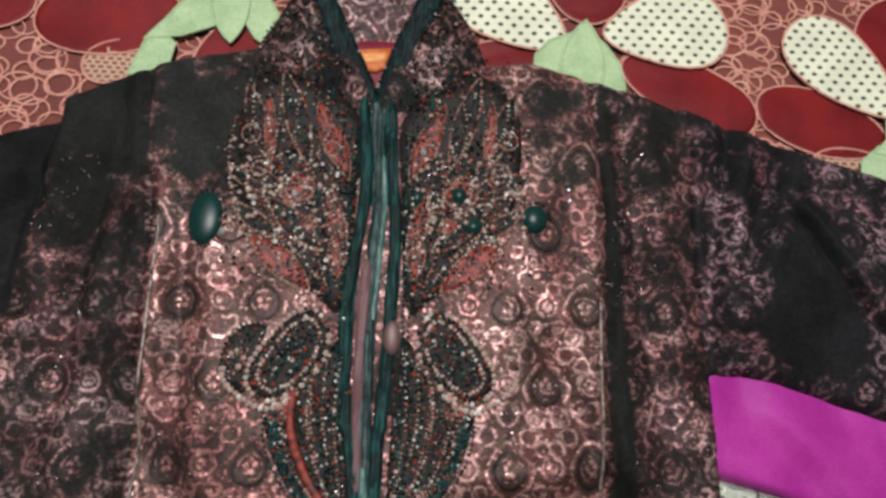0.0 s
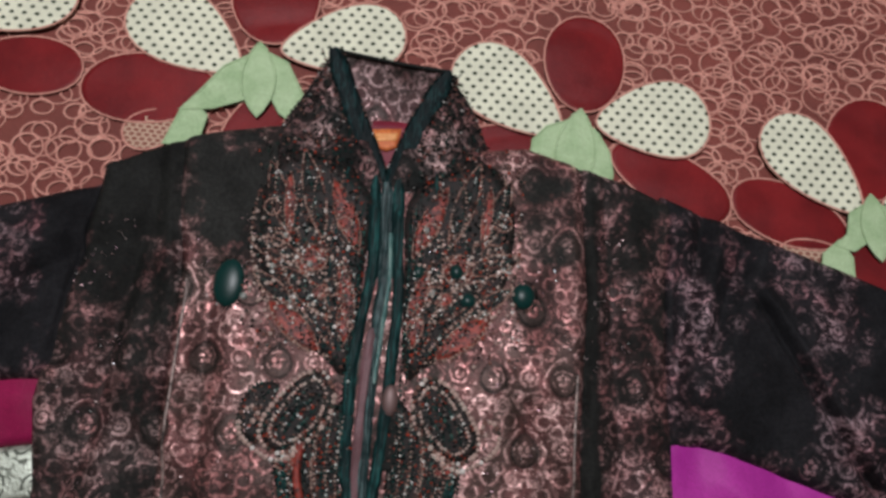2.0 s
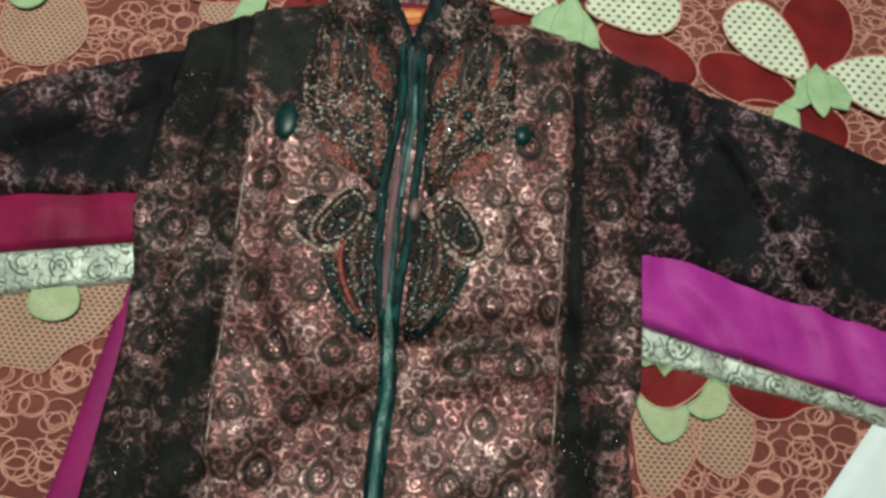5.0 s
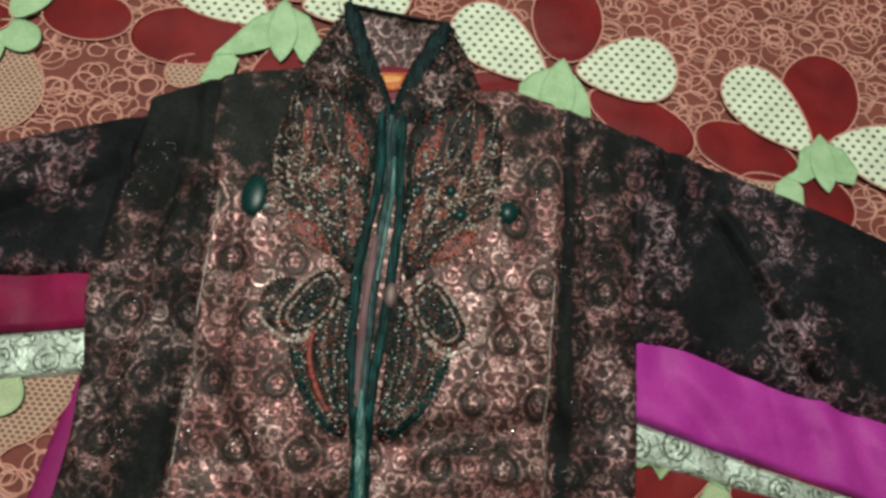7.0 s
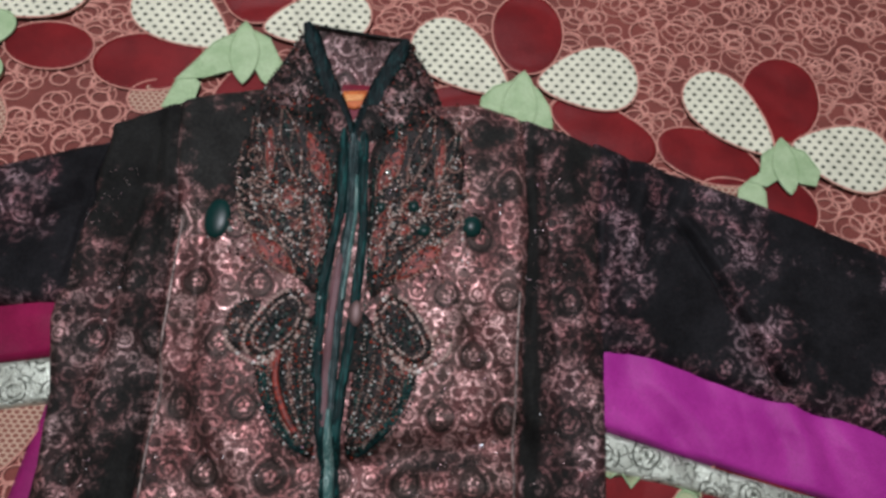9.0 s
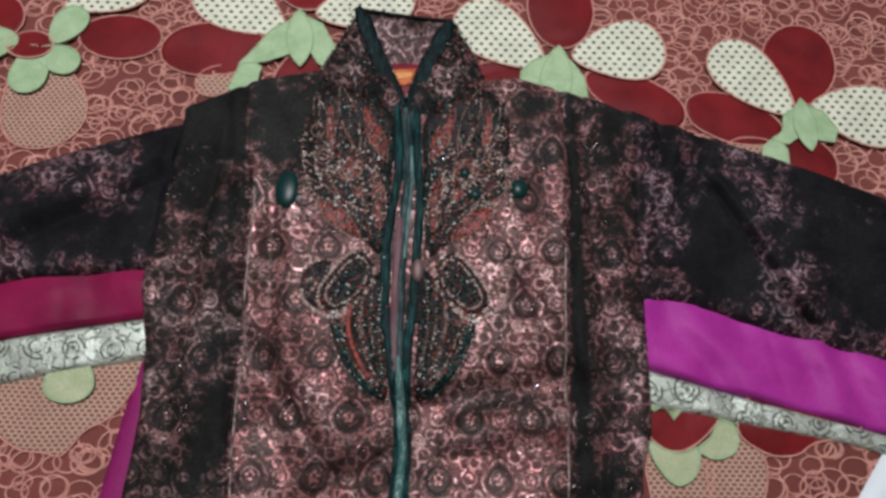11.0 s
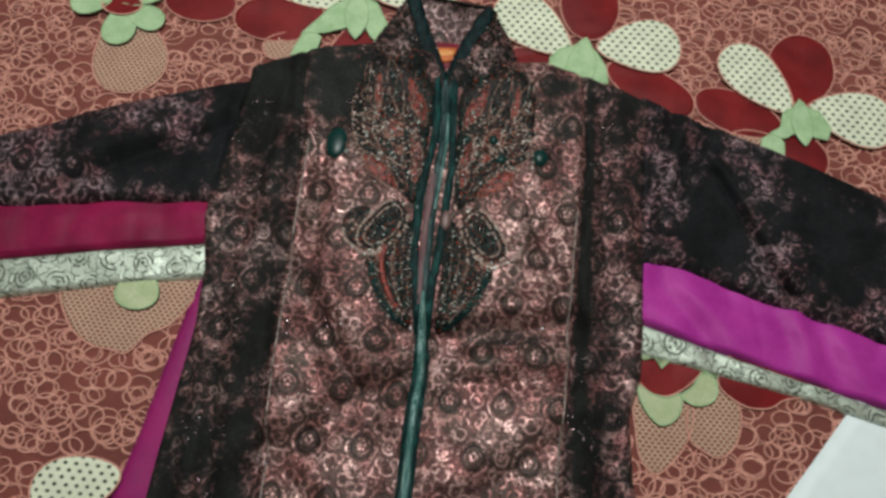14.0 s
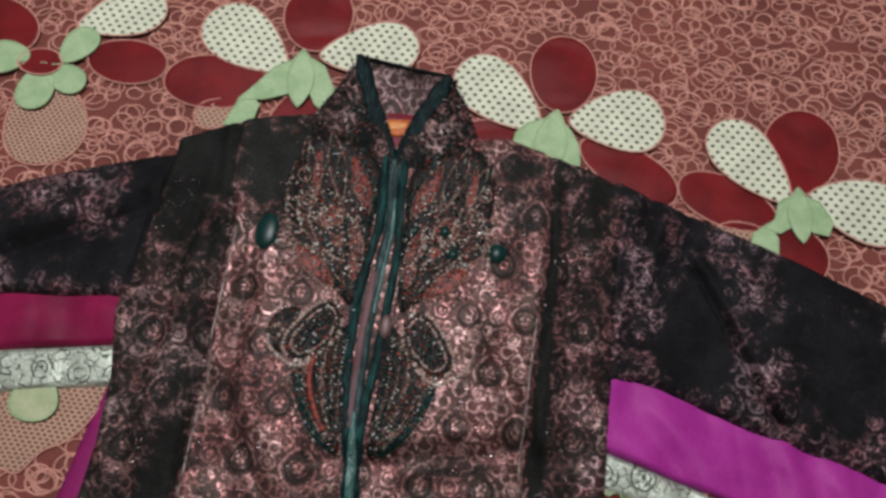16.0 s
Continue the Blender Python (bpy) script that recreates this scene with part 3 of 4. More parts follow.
petal("green", [(-0.132, 0.302), (-0.116, 0.294), (-0.098, 0.262), (-0.088, 0.248), (-0.106, 0.236), (-0.118, 0.244), (-0.134, 0.270)], 0.0012)
petal("green", blade(-0.137, 0.238, -0.143, 0.312, 0.015), 0.0022)
# flower by the shoulder
petal("red", egg(0.158, 0.322, 0.050, 0.039, 90, point=0.08))
petal("red", egg(0.237, 0.210, 0.060, 0.029, -28, point=0.10))
petal("red", egg(0.085, 0.222, 0.050, 0.030, 190, point=0.10))
petal("dots", egg(0.088, 0.283, 0.060, 0.035, 143, point=0.40), 0.0006)
petal("dots", egg(0.222, 0.269, 0.054, 0.037, 8, point=0.40), 0.0006)
petal("green", [(0.106, 0.205), (0.110, 0.238), (0.122, 0.252), (0.146, 0.262), (0.154, 0.264), (0.148, 0.235), (0.136, 0.205)], 0.0012)
petal("green", [(0.156, 0.264), (0.170, 0.250), (0.180, 0.232), (0.183, 0.212), (0.182, 0.198), (0.158, 0.200), (0.152, 0.240)], 0.0012)
petal("green", blade(0.144, 0.185, 0.154, 0.273, 0.018), 0.0022)
# flower by the sleeve
petal("red", egg(0.428, 0.258, 0.052, 0.042, 78, point=0.08))
petal("red", egg(0.346, 0.187, 0.056, 0.029, 163, point=0.10))
petal("red", egg(0.420, 0.138, 0.036, 0.030, -60, point=0.10))
petal("dots", egg(0.372, 0.237, 0.058, 0.033, 133, point=0.40), 0.0006)
petal("dots", egg(0.486, 0.196, 0.054, 0.036, -8, point=0.40), 0.0006)
petal("net", egg(0.362, 0.150, 0.030, 0.016, 190))
petal("green", [(0.366, 0.118), (0.372, 0.152), (0.388, 0.166), (0.398, 0.150), (0.398, 0.120)], 0.0010)
petal("green", [(0.384, 0.160), (0.396, 0.172), (0.400, 0.192), (0.418, 0.204), (0.424, 0.186), (0.414, 0.166), (0.400, 0.156)], 0.0012)
petal("green", [(0.424, 0.204), (0.444, 0.198), (0.458, 0.176), (0.452, 0.160), (0.436, 0.162), (0.420, 0.180)], 0.0012)
petal("green", blade(0.424, 0.148, 0.421, 0.212, 0.013), 0.0022)
# flower beyond the other sleeve
petal("net", egg(-0.415, 0.190, 0.058, 0.045, -70))
petal("dots", egg(-0.362, 0.331, 0.052, 0.031, 27, point=0.40), 0.0006)
petal("red", egg(-0.341, 0.271, 0.046, 0.029, -2, point=0.05))
petal("red", egg(-0.500, 0.300, 0.050, 0.034, 160, point=0.05))
petal("green", egg(-0.478, 0.258, 0.026, 0.020, 190), 0.0008)
petal("green", egg(-0.400, 0.282, 0.026, 0.018, 60), 0.0008)
petal("green", egg(-0.433, 0.226, 0.030, 0.020, -90), 0.0008)
petal("green", egg(-0.405, 0.240, 0.026, 0.016, -20), 0.0008)
petal("red", egg(-0.438, 0.256, 0.026, 0.017, 0, point=0.05), 0.0042)
# lower flower by the sleeve's hem
def rounded(points):
    return [(p[0], p[1]) for p in spline([(*q, 0) for q in points], 4, True)]


petal("net", rounded([(0.223, -0.175), (0.224, -0.205), (0.229, -0.233), (0.243, -0.248), (0.258, -0.241), (0.280, -0.211), (0.285, -0.172), (0.250, -0.160)]))
petal("net", rounded([(0.281, -0.207), (0.298, -0.221), (0.315, -0.225), (0.332, -0.208), (0.338, -0.179), (0.327, -0.158), (0.300, -0.150), (0.282, -0.170)]), 0.0004)
petal("red", rounded([(0.220, -0.135), (0.234, -0.161), (0.257, -0.167), (0.283, -0.151), (0.300, -0.122), (0.260, -0.104)]), 0.0008)
petal("red", rounded([(0.312, -0.146), (0.338, -0.168), (0.367, -0.169), (0.388, -0.157), (0.430, -0.148), (0.428, -0.112), (0.335, -0.112)]), 0.0008)
petal("pale", rounded([(0.225, -0.159), (0.231, -0.180), (0.249, -0.198), (0.268, -0.188), (0.273, -0.164), (0.257, -0.169), (0.240, -0.166)]), 0.0004)
petal("pale", rounded([(0.272, -0.165), (0.284, -0.155), (0.295, -0.139), (0.310, -0.145), (0.308, -0.166), (0.288, -0.174)]), 0.0004)
petal("pale", [(0.222, -0.112), (0.224, -0.126), (0.233, -0.130), (0.242, -0.124), (0.251, -0.138), (0.262, -0.126), (0.286, -0.133), (0.313, -0.142), (0.300, -0.118), (0.262, -0.106)], 0.0004)
# lower flower on the other side
petal("net", rounded([(-0.415, -0.105), (-0.402, -0.150), (-0.372, -0.174), (-0.345, -0.178), (-0.328, -0.180), (-0.311, -0.158), (-0.289, -0.145), (-0.272, -0.120), (-0.266, -0.088), (-0.335, -0.080)]))
petal("pale", egg(-0.331, -0.109, 0.023, 0.023, 270), 0.0004)
petal("dots", egg(-0.345, -0.318, 0.046, 0.030, 200))

# ring embroidery all over the cloth
verts, faces = [], []
random.seed(4)
boxes_of = [(min(p[0] for p in o), max(p[0] for p in o), min(p[1] for p in o), max(p[1] for p in o), o) for o in PETALS]
y = -0.74
while y < 0.78:
    x = -0.84
    while x < 0.84:
        cx, cy = x + random.uniform(-0.012, 0.012), y + random.uniform(-0.012, 0.012)
        r = random.uniform(0.0080, 0.0155)
        covered = -0.235 < cx < 0.20 and cy < 0.17
        taken = any(x0 - r < cx < x1 + r and y0 - r < cy < y1 + r and inside(cx, cy, o) for x0, x1, y0, y1, o in boxes_of)
        if not covered and not taken:
            e, turn = random.uniform(0.78, 1.0), random.uniform(0, 3.14)
            line = []
            for k in range(18):
                t = 2 * math.pi * k / 18
                wob = 1 + 0.06 * math.sin(2 * t + turn * 3)
                px, py = cx + r * wob * math.cos(t + turn), cy + r * e * wob * math.sin(t + turn)
                line.append((px, py, sheet_z(px, py) + 0.0008))
            tube(line, random.uniform(0.0012, 0.0017), verts, faces, True, 3, 0.7)
        x += 0.0162
    y += 0.0162
tagged(mesh_object("ring_embroidery", verts, faces, CORD, sheet, "peach cord sewn in loose rings"), kind="stuff")

# ---- the dress that lies under the jacket ----
dress = thing("under_dress", "magenta satin dress with silver brocade sleeve borders", "dress")


left_mid = curve_of([(-0.66, -0.125), (-0.378, -0.068), (-0.269, -0.049), (-0.20, -0.049)])
left_low = curve_of([(-0.66, -0.175), (-0.367, -0.110), (-0.327, -0.102), (-0.267, -0.091), (-0.20, -0.09)])
left_top = curve_of([(-0.66, -0.030), (-0.388, 0.006), (-0.30, 0.016), (-0.20, 0.016)])
right_mid = curve_of([(0.18, -0.080), (0.227, -0.090), (0.279, -0.104), (0.338, -0.120), (0.417, -0.139), (0.66, -0.20)])
right_low = curve_of([(0.18, -0.120), (0.227, -0.127), (0.279, -0.134), (0.337, -0.146), (0.416, -0.158), (0.66, -0.22)])
right_top = curve_of([(0.18, -0.024), (0.222, -0.020), (0.236, -0.008), (0.254, -0.004), (0.308, -0.018), (0.368, -0.036), (0.66, -0.11)])


def band(low, high, x0, x1, z, wave=0.0015, freq=70.0):
    """A strip between two edges that are given as y for an x."""
    def place(u, v):
        x = x0 + (x1 - x0) * u
        y = low(x) + (high(x) - low(x)) * v
        tuck = 1 - 0.75 * max(0.0, (v - 0.55) / 0.45) if high is not left_mid and high is not right_mid else 1.0
        return x, y, sheet_z(x, y) + z * tuck + tuck * wave * math.sin(x * freq + 3 * v + 4 * bumps(x, y, 12.0)) + 0.001 * bumps(x, y, 40.0) + 2.2 * wave * abs(bumps(x + 0.35 * y, 0.3 * y - 0.2 * x, 24.0, 6.0))
    return place


grid_patch("sleeve", band(left_mid, left_top, -0.66, -0.256, 0.0100), 90, 20, MAGENTA_RED, dress, "crimson satin sleeve", rim=0.006)
grid_patch("sleeve_border", band(left_low, left_mid, -0.66, -0.256, 0.0095, 0.0008), 90, 12, SILVER, dress, "silver brocade border", rim=0.005)
grid_patch("sleeve", band(right_mid, right_top, 0.215, 0.66, 0.0115, 0.0038, 80.0), 150, 34, MAGENTA, dress, "bright magenta satin sleeve", rim=0.006)
grid_patch("sleeve_border", band(right_low, right_mid, 0.215, 0.66, 0.0100, 0.0015), 110, 10, SILVER, dress, "silver brocade border", rim=0.005)
skirt_l = curve_of([(0.0, -0.245), (-0.089, -0.268), (-0.189, -0.284), (-0.259, -0.294), (-0.331, -0.309), (-0.98, -0.44)])


def skirt_place(u, v):
    y = -0.98 + 1.0 * v
    x = skirt_l(y) + (0.19 - skirt_l(y)) * u
    return x, y, sheet_z(x, y) + (0.0042 if u < 0.18 else 0.0022) + 0.0004 * math.sin(y * 30)


grid_patch("skirt", skirt_place, 60, 90, SKIRT, dress, "magenta satin skirt", rim=0.005)

# ---- the jacket ----
jacket = thing("embroidered_jacket", "long dark brown brocade jacket with beaded front and zip", "jacket")
BOTTOM = -0.95


def panel(name, left, right, material, label, sides, lift=0.0, nu=40, nv=210, y_low=BOTTOM, y_high=None):
    def place(u, v):
        y0 = y_low + v * ((0.2 if y_high is None else y_high) - y_low)
        x = left(y0) + (right(y0) - left(y0)) * u
        y = y_low + v * ((top_y(x) if y_high is None else y_high) - y_low)
        return x, y, jacket_z(x, y)
    return grid_patch(name, place, nu, nv, material, jacket, label, 0.012, sides, lift)


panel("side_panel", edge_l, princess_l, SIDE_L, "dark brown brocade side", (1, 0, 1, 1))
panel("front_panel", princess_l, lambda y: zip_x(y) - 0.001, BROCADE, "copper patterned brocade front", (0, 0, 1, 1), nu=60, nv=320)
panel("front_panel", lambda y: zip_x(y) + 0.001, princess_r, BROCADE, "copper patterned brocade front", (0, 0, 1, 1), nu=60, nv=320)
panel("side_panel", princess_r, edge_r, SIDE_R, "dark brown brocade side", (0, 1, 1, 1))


def sleeve(low, high, x0, x1, seed):
    def place(u, v):
        x = x0 + (x1 - x0) * u
        y = low(x) + (high(x) - low(x)) * v
        round_ = 0.010 + 0.011 * math.sin(math.pi * v) ** 0.7
        return x, y, 0.004 + round_ + 0.005 * bumps(x, y, 11.0, seed) + 0.0025 * bumps(x, y, 30.0, seed + 1) + fold_z(x, y)
    return place


sl_high = curve_of([(-0.66, 0.005), (-0.419, 0.107), (-0.377, 0.125), (-0.315, 0.146), (-0.254, 0.166)])
sl_low = curve_of([(-0.66, -0.055), (-0.388, -0.014), (-0.345, -0.010), (-0.276, -0.002), (-0.25, -0.002)])
grid_patch("sleeve", sleeve(sl_low, sl_high, -0.66, -0.254, 2.0), 190, 90, SLEEVE_L, jacket, "dark brown brocade sleeve", 0.012)
sr_high = curve_of([(0.226, 0.193), (0.290, 0.171), (0.350, 0.151), (0.430, 0.122), (0.66, 0.03)])
sr_low = curve_of([(0.222, -0.030), (0.236, -0.022), (0.254, -0.021), (0.308, -0.036), (0.368, -0.055), (0.419, -0.068), (0.66, -0.13)])
grid_patch("sleeve", sleeve(sr_low, sr_high, 0.224, 0.66, 5.0), 260, 120, SLEEVE_R, jacket, "dark brown brocade sleeve", 0.012)

SEAM = cloth("seam_thread", (0.42, 0.32, 0.29), (0.02, 0.018, 0.017), 0.45, spots=150.0, metallic=0.3, shine=0.5)
for seam, y0, y1, side in ((princess_l, 0.085, -0.94, 1), (princess_r, 0.03, -0.94, -1)):
    line = [(seam(y) + side * 0.006, y, jacket_z(seam(y) + side * 0.006, y) + 0.0006) for y in (y0 + (y1 - y0) * k / 240 for k in range(241))]
    cord("seam_piping", line, 0.0011, SEAM, jacket, "pale worn thread along the seam", flat=0.6)

# collar, standing open
def flap(outer, inner, y_low):
    """One half of the collar between its outer and inner edges, which are rows of (y, x); its tip is where they meet."""
    out_x, in_x, y_top = curve_of(outer), curve_of(inner), max(y for y, x in outer)

    def place(u, v):
        y = y_low + (y_top - y_low) * v
        x = out_x(y) + (in_x(y) - out_x(y)) * u
        low = jacket_z(x, y) - 0.003 if v < 0.4 else 0.015
        z = low + 0.020 * min(1.0, v * 4) * (0.25 + 0.75 * v) * (0.5 + 0.5 * u) + 0.005 * math.sin(math.pi * u) * (1 - v) * min(1.0, v * 4) + 0.0015 * bumps(x, y, 50.0)
        return x, y, z
    return place


def back_place(u, v):
    a, b = Vector((-0.044, 0.232)).lerp(Vector((-0.073, 0.297)), v), Vector((0.006, 0.236)).lerp(Vector((0.031, 0.285)), v)
    p = a.lerp(b, u)
    return p[0], p[1], 0.010 + 0.022 * v * v + 0.001 * bumps(p[0], p[1], 60.0) - 0.003 * math.sin(math.pi * u)


grid_patch("neck_lining", lambda u, v: (-0.055 + 0.075 * u, 0.165 + 0.085 * v, 0.0085), 12, 12, CRIMSON, jacket, "crimson neck lining", 0.004)
grid_patch("collar_back", back_place, 40, 30, COLLAR_INSIDE, jacket, "brocade inside of the collar", 0.003, (0, 0, 0, 0))
OUTER_L, INNER_L = [(0.160, -0.106), (0.200, -0.114), (0.224, -0.116), (0.258, -0.098), (0.299, -0.076)], [(0.160, -0.019), (0.180, -0.020), (0.238, -0.046), (0.299, -0.070)]
OUTER_R, INNER_R = [(0.160, 0.070), (0.220, 0.071), (0.253, 0.058), (0.287, 0.034)], [(0.160, -0.014), (0.180, -0.013), (0.238, 0.006), (0.287, 0.029)]
grid_patch("collar_flap", flap(OUTER_L, INNER_L, 0.160), 36, 50, BROCADE_DARK, jacket, "beaded collar half", 0.006, (1, 0, 0, 1))
grid_patch("collar_flap", flap(OUTER_R, INNER_R, 0.160), 36, 50, BROCADE_DARK, jacket, "beaded collar half", 0.006, (1, 0, 0, 1))
for rows, top, side in ((INNER_L, 0.294, -1), (INNER_R, 0.282, 1)):
    run = curve_of(rows)
    line = [(run(y) + side * 0.004 * (y - 0.178) / 0.12, y, 0.021 + 0.017 * (y - 0.178) / 0.12) for y in (0.178 + (top - 0.178) * k / 24 for k in range(25))]
    ribbon("collar_trim", line, 0.0085, COLLAR_TRIM, jacket, "teal velvet edging", 0.0016, 0.0008, top)
random.seed(21)
verts, faces = [], []
for outer, inner in ((OUTER_L, INNER_L), (OUTER_R, INNER_R)):
    spot = flap(outer, inner, 0.160)
    for _ in range(560):
        u, v = random.uniform(0.06, 0.85), random.uniform(0.0, 0.97)
        x, y, z = spot(u, v)
        add_bead((x, y, z + 0.0006), random.uniform(0.0006, 0.0014), verts, faces)
for rows, top, side in ((INNER_L, 0.292, -1), (INNER_R, 0.280, 1)):
    run = curve_of(rows)
    for k in range(52):
        y = 0.180 + (top - 0.180) * k / 51
        for off in (0.0105, -0.0085):
            add_bead((run(y) + side * (off + 0.004 * (y - 0.178) / 0.12), y, 0.0215 + 0.017 * (y - 0.178) / 0.12), random.uniform(0.0008, 0.0013), verts, faces)
tagged(mesh_object("collar_beadwork", verts, faces, COLLAR_BEADS, jacket, "small dark mixed glass beads", smooth=False), kind="stuff")
cord("collar_piping", [(-0.072 + 0.104 * t, 0.296 - 0.012 * t, 0.032 - 0.002 * math.sin(math.pi * t)) for t in (k / 12 for k in range(13))], 0.0019, DARK, jacket, "dark upper edge of the collar", flat=0.8)
label = flat_patch("neck_label", [(-0.034, 0.233), (-0.008, 0.236), (-0.011, 0.218), (-0.020, 0.214), (-0.028, 0.216)], lambda x, y: 0.0105, LABEL, jacket, "small orange woven label", 3, 0.0008)
flat_patch("label_stripe", [(-0.031, 0.229), (-0.011, 0.231), (-0.012, 0.224), (-0.029, 0.222)], lambda x, y: 0.0114, LABEL_STRIPE, label, "paler woven stripe of the label", 3, 0.0006)

# zip placket
def strip(name, offset, half, material, label, y0, y1, lift, flat=0.4):
    line = []
    for k in range(90):
        y = y0 + (y1 - y0) * k / 89
        x = zip_x(y) + offset(y)
        line.append((x, y, jacket_z(x, y) + lift))
    return ribbon(name, line, half, material, jacket, label, flat * half, 0.0007, offset(0.0) * 900)


def gap(y):
    if y < -0.06:
        return 0.004 - 0.0055 * min(1.0, (-0.06 - y) / 0.07)
    return 0.004 + 0.005 * max(0.0, 1 - ((y - 0.02) / 0.09) ** 2)


strip("placket", lambda y: -gap(y) - 0.006, 0.0050, VELVET, "teal velvet placket edge", 0.185, -0.135, 0.001)
strip("placket", lambda y: gap(y) + 0.006, 0.0050, VELVET, "teal velvet placket edge", 0.185, -0.135, 0.001)
strip("placket", lambda y: -0.0056, 0.0036, VELVET, "teal velvet placket edge", -0.135, -0.94, 0.001)
strip("placket", lambda y: 0.0056, 0.0036, VELVET, "teal velvet placket edge", -0.135, -0.94, 0.001)
strip("zip_tape", lambda y: 0.0, 0.0060, ZIP_TAPE, "grey green zip tape", 0.180, -0.16, 0.0010, 0.2)
strip("zip_lining", lambda y: -0.004, 0.0040, LINING, "pink lining seen through the open zip", 0.055, -0.10, 0.0018, 0.3)
# the upper pale strip is the zip's highlight, put in as colour
strip("zip_teeth_gleam", lambda y: 0.0040, 0.0017, ZIP_EDGE, "pale strip standing for the highlight on the zip edge", 0.135, 0.012, 0.003, 0.8)
strip("zip_teeth_gleam", lambda y: 0.0, 0.0042, ZIP_EDGE, "closed coil of the zip", -0.085, -0.94, 0.004, 0.8)

flat_patch("pleated_patch", [(-0.006, -0.014), (0.013, -0.014), (0.014, -0.052), (-0.005, -0.052)], lambda x, y: jacket_z(x, y) + 0.001 + 0.0010 * math.sin(x * 1500), DARK, jacket, "dark ribbed patch under the pull", 10, 0.001)

# beaded embroidery on both halves of the front
AXIS = -0.012
random.seed(11)


def on_jacket(x, y):
    return jacket_z(x, y) + (0.004 + 0.10 * max(0.0, y - 0.17) if y > 0.165 else 0.0)


def bead_row(line, r, gap_between, verts, faces, jitter=0.0004):
    far = 0.0
    for p, q in zip(line, line[1:]):
        far += math.hypot(q[0] - p[0], q[1] - p[1])
        if far >= gap_between:
            far = 0.0
            x, y = q[0] + random.uniform(-jitter, jitter), q[1] + random.uniform(-jitter, jitter)
            add_bead((x, y, on_jacket(x, y) + 0.0022), r * random.uniform(0.8, 1.2), verts, faces)


for s in (-1, 1):
    def at(dx, y, s=s):
        return AXIS + s * dx, y

    def smooth(points, steps=10, closed=False):
        return [(p[0], p[1]) for p in spline([(*at(*q), 0) for q in points], steps, closed)]

    zones = {
        "yoke_embroidery": smooth([(0.016, 0.165), (0.050, 0.195), (0.086, 0.198), (0.104, 0.165), (0.104, 0.125), (0.096, 0.090), (0.066, 0.050), (0.040, 0.028), (0.022, 0.022), (0.016, 0.110)], 5, True),
        "paisley_embroidery": smooth([(0.030, 0.006), (0.042, 0.018), (0.058, 0.012), (0.072, -0.004), (0.082, -0.022), (0.080, -0.036), (0.066, -0.043), (0.047, -0.032), (0.034, -0.016)], 5, True),
        "urn_embroidery": smooth([(0.016, 0.000), (0.034, -0.012), (0.056, -0.030), (0.070, -0.050), (0.060, -0.084), (0.038, -0.110), (0.014, -0.124), (0.014, -0.060)], 5, True),
    }
    verts, faces = [], []
    gold_v, gold_f = [], []
    pale_v, pale_f = [], []
    green_v, green_f = [], []
    for name, outline in zones.items():
        flat_patch(name, outline, on_jacket, EMBROIDERED, jacket, "dark embroidered ground", 6, 0.0006)
        x0, x1 = min(p[0] for p in outline), max(p[0] for p in outline)
        y0, y1 = min(p[1] for p in outline), max(p[1] for p in outline)
        for _ in range(int((x1 - x0) * (y1 - y0) * (100000 if name == "yoke_embroidery" else 150000))):
            x, y = random.uniform(x0, x1), random.uniform(y0, y1)
            if inside(x, y, outline) and (y < 0.125 or random.random() < 0.5):
                add_bead((x, y, on_jacket(x, y) + 0.0018), random.uniform(0.0006, 0.0013), verts, faces)
    if s < 0:
        lobe = smooth([(0.074, 0.006), (0.090, 0.006), (0.100, -0.010), (0.098, -0.028), (0.084, -0.038), (0.080, -0.020)], 5, True)
        flat_patch("paisley_embroidery", lobe, on_jacket, EMBROIDERED, jacket, "dark embroidered ground", 5, 0.0006)
        bead_row(lobe + lobe[:1], 0.0013, 0.0030, green_v, green_f)
        for _ in range(120):
            x, y = at(random.uniform(0.074, 0.100), random.uniform(-0.038, 0.006))
            if inside(x, y, lobe):
                add_bead((x, y, on_jacket(x, y) + 0.0016), random.uniform(0.0006, 0.0012), verts, faces)
    # rust patches
    patches = [blade(*at(0.048, 0.178), *at(0.022, 0.116), 0.0085), blade(*at(0.090, 0.072), *at(0.046, 0.034), 0.0095),
               blade(*at(0.084, 0.180), *at(0.080, 0.125), 0.0045), blade(*at(0.030, 0.075), *at(0.027, 0.042), 0.006),
               egg(*at(0.060, 0.108), 0.013, 0.010, 30, 14), egg(*at(0.050, 0.082), 0.007, 0.005, 30, 12), egg(*at(0.060, -0.050), 0.010, 0.005, 10, 14)]
    for outline in patches:
        cord("copper_cord", [(p[0], p[1], on_jacket(p[0], p[1]) + 0.0012) for p in outline], 0.0006, COPPER, jacket, "copper thread couched round a patch", True, 0.7)
        flat_patch("rust_patch", outline, lambda x, y: on_jacket(x, y) + 0.0004, RUST, jacket, "rust red velvet patch", 3, 0.0010)
        bead_row([(p[0], p[1]) for p in outline + outline[:1]], 0.0010, 0.003, gold_v, gold_f)
    # cords and rows of beads
    def raised(points, steps=10, lift=0.0022):
        return [(x, y, on_jacket(x, y) + lift) for x, y in smooth(points, steps)]

    ribbon("green_band", raised([(0.064, -0.050), (0.062, -0.070), (0.048, -0.098), (0.022, -0.122)], 14, 0.0006), 0.0040, VELVET, jacket, "dark green beaded band", 0.0012, 0.0004, s)
